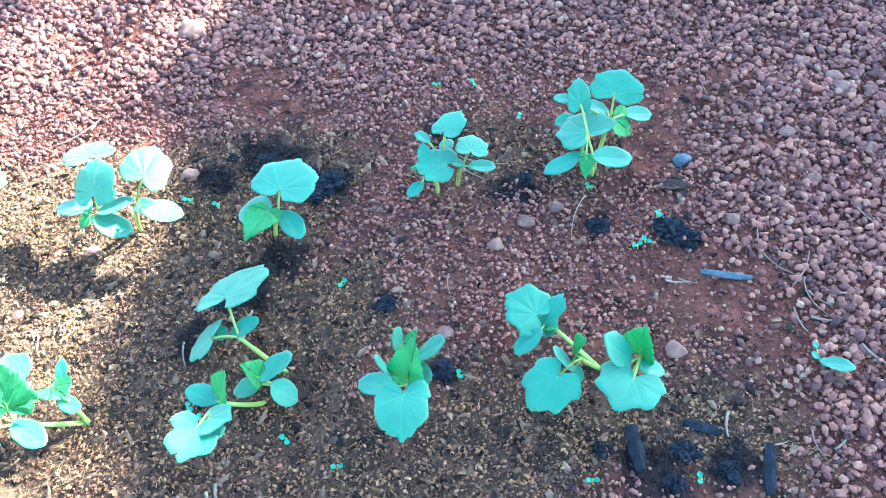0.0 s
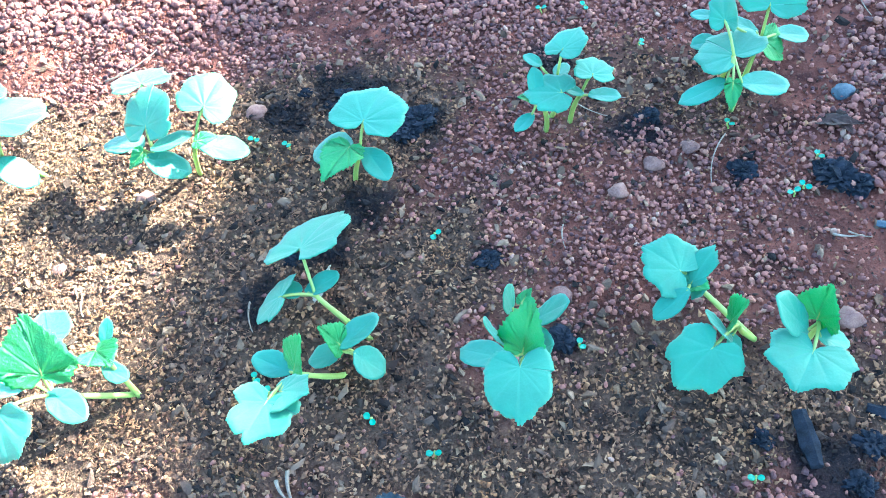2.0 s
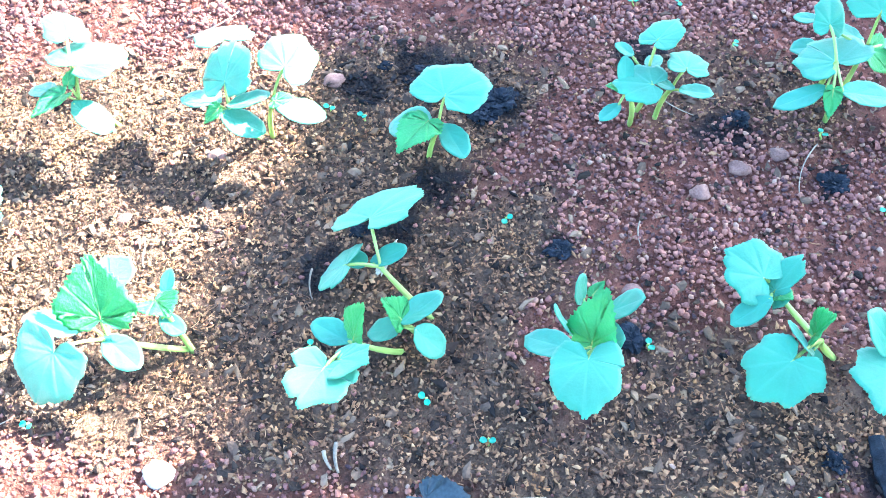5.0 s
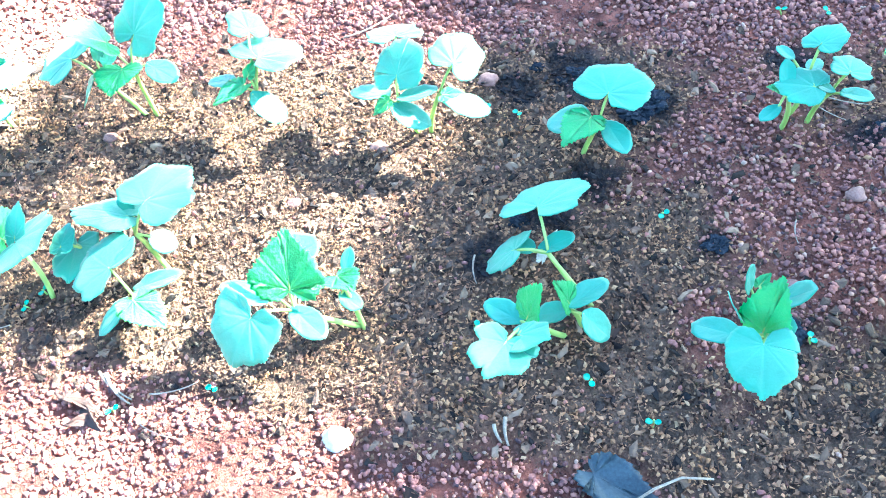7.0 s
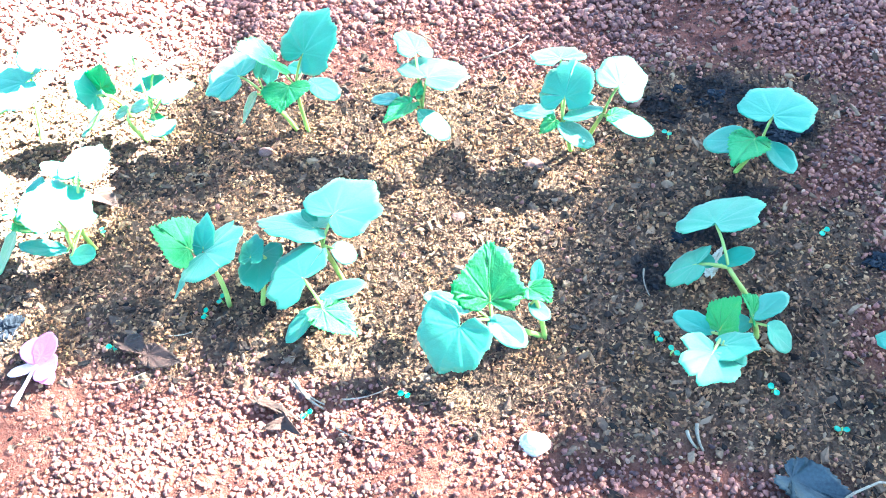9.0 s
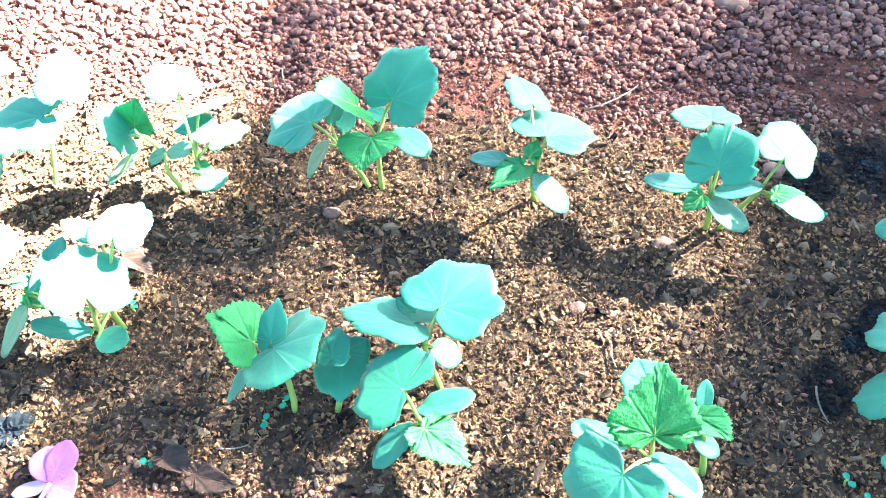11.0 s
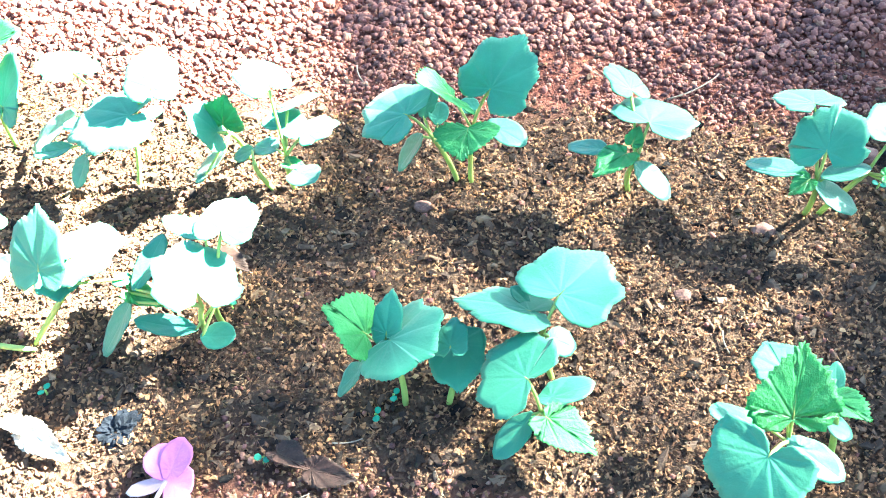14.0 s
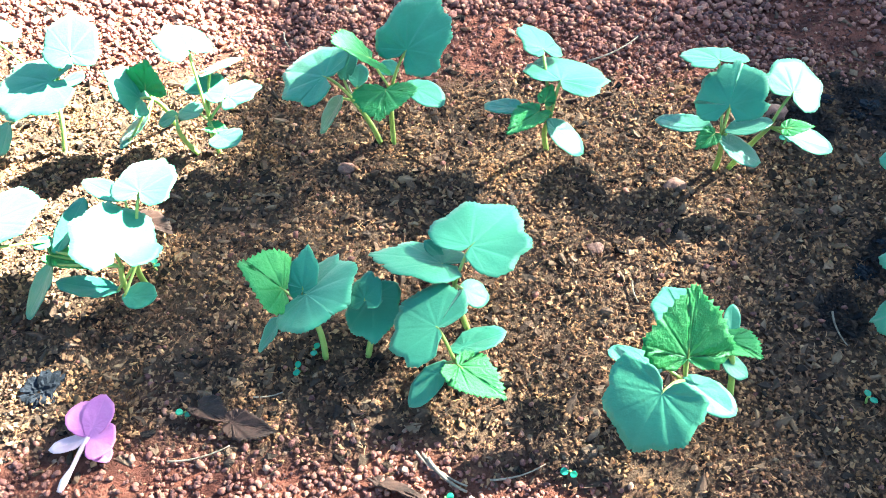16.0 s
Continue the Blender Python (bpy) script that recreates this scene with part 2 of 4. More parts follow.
def blade(kind, base, tip, half_width, roll, rng, fold=0.0):
    """The bmesh of a leaf blade from where its stalk meets it to its tip, with pleats between the veins and a drooping rim."""
    axis = tip - base
    length = axis.length
    axis.normalize()
    side = axis.cross(Vector((0, 0, 1))).normalized()
    side = Matrix.Rotation(radians(-roll), 3, axis) @ side
    up = side.cross(axis)
    bm = bmesh.new()
    vein = bm.verts.layers.float.new("vein")
    rim = outline(kind, rng)
    kind = "leaf" if kind == "bitten" else kind
    centre = (0.05, 0.0) if kind != "seed_leaf" else (0.25, 0.0)
    droop = {"leaf": 0.16, "young": 0.10, "seed_leaf": -0.05}[kind] * rng.uniform(0.6, 1.3)
    phase, wave = rng.uniform(0, 6.28), rng.uniform(0.004, 0.012) if kind == "leaf" else rng.uniform(0.008, 0.02)
    fold = fold or {"leaf": 0.06, "young": 0.26, "seed_leaf": 0.10}[kind] * rng.uniform(0.5, 1.4)
    ribs = (0.0, 0.62, -0.62, 1.25, -1.25, 2.0, -2.0)

    def place(u, v, r):
        a = math.atan2(v * half_width, (u - centre[0]) * length)
        off = min(abs(a - w) for w in ribs) if kind != "seed_leaf" else abs(v) * 1.2
        pleat = min(off, 0.35) * r * (0.032 if kind == "young" else 0.022) if kind != "seed_leaf" else 0
        h = droop * (2.2 * max(u, 0) * (1 - u) * 0.5 - v * v * 0.30) + fold * (math.sqrt(v * v + 0.03) - 0.17) * half_width / length + pleat
        h += wave * r * r * math.sin(a * 3 + phase) + 0.005 * r * math.sin(a * 11 + 2 * phase)
        if kind == "young":
            h += 0.014 * r * math.sin(u * 26 + phase) * math.cos(v * 11)
        vert = bm.verts.new(base + axis * (u * length) + side * (v * half_width) + up * (h * length))
        vert[vein] = max(0.0, 1 - off * r * length / 0.0022) * (1.0 - 0.5 * r)
        return vert

    middle = place(*centre, 0.0)
    middle[vein] = 1.0
    rings = []
    for r in (0.16, 0.34, 0.52, 0.70, 0.86, 1.0):
        rings.append([place(centre[0] + (u - centre[0]) * r, v * r, r) for u, v in rim])
    n = len(rim)
    for k in range(n):
        bm.faces.new((middle, rings[0][k], rings[0][(k + 1) % n]))
        for a, b in zip(rings, rings[1:]):
            bm.faces.new((a[k], b[k], b[(k + 1) % n], a[(k + 1) % n]))
    bm.normal_update()
    under = {}
    for v in list(bm.verts):
        under[v] = bm.verts.new(v.co + up * -0.0005)
        under[v][vein] = v[vein]
    for f in list(bm.faces):
        bm.faces.new([under[v] for v in reversed(f.verts)])
    last = rings[-1]
    for k in range(n):
        a, b = last[k], last[(k + 1) % n]
        bm.faces.new((a, under[a], under[b], b))
    bmesh.ops.recalc_face_normals(bm, faces=bm.faces)
    return bm


COUNT = [0]
PART_NAME = {"leaf": "leaf", "bitten": "leaf", "young": "young_leaf", "seed_leaf": "seed_leaf"}
PAINT = {"leaf": LEAF, "bitten": LEAF, "young": YOUNG, "seed_leaf": SEED_LEAF}


def seedling(label, stems, leaves, name="cucumber_seedling", category="seedling", group="cucumber seedlings in the bed"):
    """A seedling: stems from the soil to a joint, and blades on stalks from the nearest joint."""
    COUNT[0] += 1
    rng = random.Random(40 + COUNT[0])
    base = Vector(stems[0][0])
    ob = thing(name, base, label, category, group)
    joints = []
    thick = 0.0023 if name == "cucumber_seedling" else 0.0008
    for foot, joint in stems:
        a, b = Vector((foot[0], foot[1], foot[2] + (ground_height(foot[0], foot[1]) if name != "sprout" else 0))) - base, Vector(joint) - base
        joints.append(b)
        bm = bmesh.new()
        a0 = a - Vector((0, 0, 0.012))
        tube(bm, [a0] + bent(a, b, Vector((rng.uniform(-1, 1), rng.uniform(-1, 1), 0.6)) * 0.0035), [thick * 1.05] * 3 + [thick] * 3 + [thick * 0.85] * 3, 9)
        part("stem", bm, STEM, ob)
    for row in leaves:
        kind, a, b, half_width, roll = row[:5]
        a, b = Vector(a) - base, Vector(b) - base
        blade_ob = part(PART_NAME[kind], blade(kind, a, b, half_width, roll, rng), row[5] if len(row) > 5 else PAINT[kind], ob)
        joint = min(joints, key=lambda j: (j - a).length)
        if (joint - a).length > 0.004:
            bm = bmesh.new()
            axis = (b - a).normalized()
            slack = Vector((0, 0, 0.12 * (a - joint).length)) if kind in ("leaf", "bitten") else Vector((0, 0, 0))
            r = thick * (0.55 if kind in ("leaf", "bitten") else 0.5)
            tube(bm, bent(joint, a + axis * 0.002 - Vector((0, 0, 0.0006)), slack, 6), [r * 1.15] + [r] * 5 + [r * 0.8], 7)
            part("stalk", bm, STEM, ob)
        if kind != "seed_leaf":
            bm = bmesh.new()
            droop = Vector((0, 0, 0.0004))
            tube(bm, [a.lerp(b, s) - droop + Vector((0, 0, 0.07 * (b - a).length * s * (1 - s))) for s in (0.02, 0.2, 0.4, 0.6)], [0.0009, 0.0007, 0.0005, 0.0003], 5)
            part("midrib", bm, STEM, blade_ob)
    return ob


# ---- the ground ----
def smooth(a, b, x):
    s = min(1.0, max(0.0, (x - a) / (b - a)))
    return s * s * (3 - 2 * s)


def bed_amount(x, y):
    """How much of the dark potting soil of the bed lies at a place, 0 to 1."""
    n = noise.noise((x * 7, y * 7, 3.1)) * 0.06 + noise.noise((x * 23, y * 23, 8.4)) * 0.03
    back = 1 - smooth(0.17, 0.25, y + n + 0.02 * x)
    front = smooth(-0.26, -0.18, y + n - 0.02 + 0.05 * smooth(-0.25, 0.10, x))
    right = 1 - smooth(0.26, 0.38, x + n - 0.12 * smooth(0.0, -0.3, y))
    inner = 1 - 0.8 * smooth(0.34, 0.52, noise.noise((x * 6 + 4, y * 6, 1.7)) * smooth(-0.2, 0.0, x))
    inner *= 1 - 0.88 * smooth(0.02, 0.13, x + n * 1.5) * smooth(-0.17, -0.07, y + n) * (1 - 0.7 * smooth(0.08, 0.03, math.hypot(x - 0.26, y - 0.14))) * (1 - 0.7 * smooth(0.10, 0.04, math.hypot(x - 0.15, y - 0.17)))
    inner *= 1 - 0.75 * smooth(0.055, 0.02, math.hypot((x - 0.035) * 1.6, y + 0.115) + n * 0.5)
    return back * front * right * inner


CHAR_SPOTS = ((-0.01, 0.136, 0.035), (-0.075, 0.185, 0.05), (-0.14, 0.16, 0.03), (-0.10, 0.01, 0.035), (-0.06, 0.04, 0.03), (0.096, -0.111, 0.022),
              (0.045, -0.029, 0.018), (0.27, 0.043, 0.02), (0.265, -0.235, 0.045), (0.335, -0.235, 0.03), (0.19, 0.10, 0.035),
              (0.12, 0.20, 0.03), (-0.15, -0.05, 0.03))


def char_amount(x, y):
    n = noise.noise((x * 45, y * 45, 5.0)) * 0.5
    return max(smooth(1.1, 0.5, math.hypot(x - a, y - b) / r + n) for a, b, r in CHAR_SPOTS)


def ground_height(x, y):
    z = 0.007 * noise.noise((x * 5, y * 5, 0.3)) + 0.0035 * noise.noise((x * 19, y * 19, 1.3)) + 0.0022 * noise.noise((x * 70, y * 70, 2.3))
    return z + 0.0009 * noise.noise((x * 190, y * 190, 7.0)) - 0.001


def spread(lo, hi, step):
    """Even steps from lo to hi, and beyond them ever longer ones, out to the horizon."""
    far, d = [], step
    while sum(far) < 900:
        far.append(d)
        d *= 1.5
    steps = np.arange(lo, hi + step / 2, step)
    return np.concatenate([lo - np.cumsum(far)[::-1], steps, steps[-1] + np.cumsum(far)])


def build_ground():
    xs, ys = spread(-1.35, 0.75, 0.006), spread(-0.45, 0.65, 0.006)
    verts = [(x, y, ground_height(x, y)) for y in ys for x in xs]
    w = len(xs)
    faces = [(j * w + i, j * w + i + 1, (j + 1) * w + i + 1, (j + 1) * w + i) for j in range(len(ys) - 1) for i in range(w - 1)]
    me = bpy.data.meshes.new("ground")
    me.from_pydata(verts, [], faces)
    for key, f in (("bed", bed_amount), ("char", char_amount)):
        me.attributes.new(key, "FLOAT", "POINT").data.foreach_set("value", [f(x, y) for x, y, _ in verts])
    me.polygons.foreach_set("use_smooth", [True] * len(faces))
    me.materials.append(SOIL)
    tagged(new("ground", me), "reddish laterite earth with a dark crumbly planting bed", "ground", kind="structure")


build_ground()


def scatter(name, shapes, rows, material, label, category):
    """One mesh of many small pieces: rows of shape number, place, size in three directions, and turn."""
    all_v, all_f, at = [], [], 0
    for which, place, size, turn in rows:
        v, f = shapes[which]
        m = np.array(Euler(turn).to_matrix())
        all_v.append((v * size) @ m.T + place)
        all_f.append(f + at)
        at += len(v)
    v, f = np.concatenate(all_v), np.concatenate(all_f)
    me = bpy.data.meshes.new(name)
    me.from_pydata(v.tolist(), [], f.tolist())
    me.polygons.foreach_set("use_smooth", [material is PEBBLE] * len(f))
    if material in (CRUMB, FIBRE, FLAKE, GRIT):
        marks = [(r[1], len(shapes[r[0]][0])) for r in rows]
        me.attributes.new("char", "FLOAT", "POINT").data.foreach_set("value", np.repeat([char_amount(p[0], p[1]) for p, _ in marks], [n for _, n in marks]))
    me.materials.append(material)
    return tagged(new(name, me), label, category, kind="stuff")


def lumps(count, level, rough, seed):
    """Shapes of rounded, uneven stones."""
    out = []
    for k in range(count):
        bm = bmesh.new()
        bmesh.ops.create_icosphere(bm, subdivisions=level, radius=1)
        for v in bm.verts:
            v.co *= 1 + rough * noise.noise(v.co * 1.1 + Vector((seed + k * 7.3, 0, 0))) + rough * 0.5 * noise.noise(v.co * 2.6 + Vector((0, k * 5.1, seed)))
        bm.verts.index_update()
        out.append((np.array([v.co[:] for v in bm.verts]), np.array([[v.index for v in f.verts] for f in bm.faces])))
        bm.free()
    return out


def chips(count, seed):
    """Shapes of small angular chips with eight faces."""
    out, rng = [], random.Random(seed)
    f = np.array([(0, 2, 4), (2, 1, 4), (1, 3, 4), (3, 0, 4), (2, 0, 5), (1, 2, 5), (3, 1, 5), (0, 3, 5)])
    for _ in range(count):
        v = np.array([(1, 0, 0), (-1, 0, 0), (0, 1, 0), (0, -1, 0), (0, 0, 1), (0, 0, -1)], float)
        out.append((v * np.array([[rng.uniform(0.6, 1.3)] for _ in v]) + np.array([[rng.uniform(-0.35, 0.35) for _ in range(3)] for _ in v]), f))
    return out


def strands(count, seed):
    """Shapes of short bent fibres with three sides."""
    out, rng = [], random.Random(seed)
    for _ in range(count):
        a, b = rng.uniform(-1.1, 1.1), rng.uniform(-0.7, 0.7)
        v = []
        for k in range(4):
            s = k / 3 - 0.5
            for j in range(3):
                q = j * math.tau / 3
                t = 0.10 * (1.15 - 1.2 * abs(s)) * rng.uniform(0.7, 1.3)
                v.append((s, a * s * s + t * math.cos(q), b * s * s * s + 0.6 * b * abs(s) + 0.7 * t * math.sin(q)))
        f = [(k * 3 + j, k * 3 + (j + 1) % 3, k * 3 + 3 + (j + 1) % 3, k * 3 + 3 + j) for k in range(3) for j in range(3)]
        out.append((np.array(v), np.array(f)))
    return out


def build_gravel():
    rng = random.Random(5)
    rows, fine, straw = [], [], []
    for _ in range(125000):
        x, y = rng.uniform(-1.25, 0.74), rng.uniform(-0.38, 0.58)
        bed = bed_amount(x, y)
        bare = smooth(0.04, 0.30, noise.noise((x * 8, y * 8, 21.0)) + 0.25 * smooth(0.1, 0.0, abs(x - 0.38 - 0.3 * y)) - 0.3 * smooth(0.40, 0.55, x) - 0.2 * smooth(0.22, 0.35, y))
        if rng.random() < (1 - bed) ** 1.2 * (1 - 0.75 * bare) + 0.02:
            big = 0.45 + 0.50 * max(smooth(0.28, 0.5, x), smooth(0.2, 0.4, y))
            s = 0.0013 + 0.0036 * rng.random() ** 1.9 * big
            shape = rng.randrange(8) + (8 if s > 0.0034 else 0)
            rows.append((shape, (x, y, ground_height(x, y) + s * rng.uniform(0.1, 1.25)), (s * rng.uniform(0.8, 1.45), s * rng.uniform(0.8, 1.1), s * rng.uniform(0.55, 0.95)),
                         (rng.uniform(-0.6, 0.6), rng.uniform(-0.6, 0.6), rng.uniform(0, 6.28))))
    scatter("gravel", lumps(8, 1, 0.55, 2) + lumps(8, 2, 0.55, 12), rows, PEBBLE, "rounded red-brown laterite pebbles strewn over the earth", "gravel")
    grit = []
    for _ in range(80000):
        x, y = rng.uniform(-1.25, 0.72), rng.uniform(-0.38, 0.56)
        if rng.random() < (1 - bed_amount(x, y)) * 0.85 + 0.1:
            s = 0.0006 + 0.0014 * rng.random() ** 2
            grit.append((rng.randrange(6), (x, y, ground_height(x, y) + s * 0.4), (s * rng.uniform(0.8, 1.8), s, s * rng.uniform(0.6, 1.0)), (rng.uniform(-1, 1), rng.uniform(-1, 1), rng.uniform(0, 6.28))))
    scatter("grit", chips(6, 9), grit, GRIT, "fine red grit and chips between the pebbles", "grit")
    for _ in range(22000):
        x, y = rng.uniform(-1.25, 0.5), rng.uniform(-0.36, 0.34)
        if rng.random() < bed_amount(x, y) + 0.12:
            s = 0.0008 + 0.0030 * rng.random() ** 3
            fine.append((rng.randrange(8), (x, y, ground_height(x, y) + s * 0.4), (s * rng.uniform(0.9, 2.2), s, s * rng.uniform(0.5, 0.9)),
                         (rng.uniform(-0.8, 0.8), rng.uniform(-0.8, 0.8), rng.uniform(0, 6.28))))
    scatter("soil_crumbs", lumps(8, 1, 1.3, 31), fine, CRUMB, "loose dark crumbs of potting soil in the bed", "soil")
    flakes = []
    for k in range(150000):
        x, y = rng.uniform(-1.25, 0.5), rng.uniform(-0.34, 0.32)
        litter = 0.5 * smooth(0.085, 0.03, math.hypot(x - 0.455, (y + 0.11) * 0.6))
        if rng.random() > bed_amount(x, y) ** 1.5 * 0.9 + 0.015 + (litter if k % 4 == 0 else 0):
            continue
        if k % 4:
            s = 0.0009 + 0.0017 * rng.random() ** 1.8
            flakes.append((rng.randrange(10), (x, y, ground_height(x, y) + rng.uniform(0.0, 0.0031)), (s * rng.uniform(0.9, 1.7), s * rng.uniform(0.7, 1.1), s * rng.uniform(0.45, 0.9)),
                           (rng.uniform(-0.8, 0.8), rng.uniform(-0.8, 0.8), rng.uniform(0, 6.28))))
        else:
            s = 0.0032 + 0.0060 * rng.random() ** 2.4
            w = max(0.25, min(0.0034 / s * rng.uniform(0.6, 1.4), 1.1))
            straw.append((rng.randrange(12), (x, y, ground_height(x, y) + rng.uniform(0.0007, 0.0038)), (s, s * w, s * w),
                          (rng.uniform(-0.5, 0.5), rng.uniform(-0.5, 0.5), rng.uniform(0, 6.28))))
    scatter("soil_flakes", chips(10, 19), flakes, FLAKE, "chopped brown husk flakes mixed into the bed", "soil")
    scatter("plant_fibres", strands(12, 77), straw, FIBRE, "short shredded brown plant fibres covering the bed", "fibres")


build_gravel()


# ---- an unseen tree, added to cast the bed's shade ----
def along(y, *stops):
    """The value at y on a line through stops of (y, value), with rising y."""
    return float(np.interp(y, [a for a, _ in stops], [b for _, b in stops]))


def light_let_through(x, y):
    """How much sun the added crown should let through to a place of the ground, 0 to 1: full sun, a shaded band, thin
    leafage, then deep shade.
    """
    wobble = 0.012 * math.sin(y * 29) + 0.008 * math.sin(y * 67 + 1)
    open_edge = along(y, (-0.22, -0.725), (-0.15, -0.725), (-0.10, -0.735), (-0.02, -0.68), (0.06, -0.675), (0.13, -0.655), (0.26, -0.66), (0.34, -0.69)) + wobble * 0.6 - 0.01
    band_edge = along(y, (-0.24, -0.73), (-0.19, -0.685), (-0.15, -0.565), (-0.10, -0.56), (-0.02, -0.595), (0.16, -0.605), (0.24, -0.64)) + wobble + 0.012
    deep_edge = along(y, (-0.30, -0.185), (-0.24, -0.18), (-0.20, -0.22), (-0.10, -0.20), (-0.03, -0.215), (0.08, -0.185), (0.19, -0.16), (0.24, -0.205), (0.36, -0.18), (0.48, -0.10)) + wobble
    if x < open_edge:
        return 1.0
    if x > deep_edge:
        return 0.00002 + 0.03 * smooth(-0.25, -0.30, y) * smooth(0.16, 0.10, x)
    if x < band_edge:
        return 0.02
    front = smooth(-0.19, -0.23, y) * smooth(-0.36, -0.29, y)
    thin = (0.115 + 0.105 * smooth(-0.55, -0.36, x)) * (1 - 0.6 * smooth(0.19, 0.27, y) * smooth(-0.52, -0.24, x))
    streak = 0.25 * front * smooth(-0.34, -0.43, x) * smooth(-0.66, -0.60, x)
    return (thin + 0.02 * front + streak) * (1 - 0.45 * smooth(-0.285, -0.32, y))


def build_shade_tree():
    rng = random.Random(11)
    foot = Vector((6.6, 2.6, 0))
    ob = thing("tree", foot, "leafy broad tree, unseen, added to shade the bed", "tree")
    bm = bmesh.new()
    tube(bm, bent(Vector((0, 0, -0.2)), Vector((-0.3, -0.1, 2.6)), Vector((0.1, 0.05, 0)), 8), [0.20 - 0.012 * k for k in range(9)], 12)
    part("trunk", bm, BARK, ob)
    for k in range(9):
        a = k * 0.7 + 0.3
        bm = bmesh.new()
        end = Vector((-0.3 - 2.2 * abs(math.cos(a)) - 0.3, 1.4 * math.sin(a), 3.0 + 0.9 * rng.random()))
        tube(bm, bent(Vector((-0.25, -0.08, 1.9 + 0.08 * k)), end, Vector((0, 0, 0.25)), 7), [0.07 - 0.008 * j for j in range(8)], 7)
        part("limb", bm, BARK, ob)
    shape = []
    for bend in (0.15, 0.3, 0.0):
        v = [(-1, 0, 0), (-0.4, 0.42, -bend * 0.3), (0.3, 0.38, -bend * 0.5), (1, 0, -bend), (0.3, -0.38, -bend * 0.5), (-0.4, -0.42, -bend * 0.3), (0, 0, bend * 0.3)]
        f = [(6, k, (k + 1) % 6) for k in range(6)]
        shape.append((np.array(v), np.array(f)))
    rows = []
    reach = SUN / SUN.z

    def leaf_at(x, y, size):
        place = Vector((x, y, 0)) + reach * rng.uniform(2.6, 3.9)
        rows.append((rng.randrange(3), place - foot, (size, size, size), (rng.uniform(-0.7, 0.7), rng.uniform(-0.7, 0.7), rng.uniform(0, 6.28))))

    # leaves hang up-sun of each ground spot, as many as its wanted shade needs
    for _ in range(90000):
        x, y = rng.uniform(-1.2, 2.6), rng.uniform(-1.6, 1.9)
        fine_part = -0.80 < x < -0.12 and -0.42 < y < 0.5
        light = light_let_through(x, y)
        reach_out = math.hypot((x - 0.9) / 2.1, (y - 0.15) / 1.75) + 0.25 * noise.noise((x * 1.7, y * 1.7, 6.0))
        if (fine_part and light > 0.001) or rng.random() > -(0.09 if light < 0.001 else 0.067) * math.log(light) * smooth(1.12, 0.9, reach_out):
            continue
        leaf_at(x, y, rng.uniform(0.030, 0.055))
    # small leaves, spread evenly, added to dim the sun over the half-lit part
    for k in range(30000):
        x, y, pick = -0.80 + 0.68 * (k * 0.8191725 % 1), -0.42 + 0.92 * (k * 0.6710436 % 1), k * 0.5497005 % 1
        light = light_let_through(x, y)
        if light > 0.001 and pick < -0.092 * math.log(light):
            leaf_at(x, y, rng.uniform(0.011, 0.018))
    crown = scatter("crown", shape, rows, CANOPY, "crown of many small green leaves, placed to shape the sunlight", "crown")
    del crown["category"], crown["kind"]
    crown.parent = ob


build_shade_tree()


# ---- the seedlings ----
seedling("young cucumber seedling with one broad flat leaf",
    stems=[((-0.069, 0.075, 0.000), (-0.056, 0.061, 0.047))],
    leaves=[
        ('leaf', (-0.049, 0.067, 0.078), (-0.030, 0.108, 0.076), 0.032, 1),
        ('young', (-0.061, 0.056, 0.064), (-0.085, 0.019, 0.064), 0.019, 0),
        ('seed_leaf', (-0.050, 0.057, 0.059), (-0.031, 0.023, 0.054), 0.012, 0),
        ('seed_leaf', (-0.063, 0.068, 0.049), (-0.101, 0.088, 0.029), 0.017, 10),
    ])
seedling("sunlit cucumber seedling pair with three broad leaves",
    stems=[((-0.226, 0.097, 0.000), (-0.233, 0.073, 0.060)), ((-0.214, 0.099, 0.000), (-0.196, 0.082, 0.065))],
    leaves=[
        ('leaf', (-0.236, 0.118, 0.100), (-0.253, 0.150, 0.087), 0.025, -8),
        ('leaf', (-0.231, 0.078, 0.087), (-0.224, 0.110, 0.107), 0.030, 20),
        ('leaf', (-0.183, 0.092, 0.090), (-0.171, 0.127, 0.093), 0.023, -22),
        ('seed_leaf', (-0.242, 0.075, 0.068), (-0.280, 0.103, 0.053), 0.016, -10),
        ('seed_leaf', (-0.237, 0.064, 0.068), (-0.202, 0.059, 0.048), 0.014, 0),
        ('seed_leaf', (-0.232, 0.068, 0.071), (-0.196, 0.081, 0.073), 0.011, 10),
        ('seed_leaf', (-0.190, 0.067, 0.073), (-0.149, 0.066, 0.058), 0.014, 0),
        ('young', (-0.239, 0.070, 0.068), (-0.254, 0.061, 0.058), 0.010, 0),
        ('young', (-0.190, 0.066, 0.078), (-0.169, 0.064, 0.083), 0.010, 0),
    ])
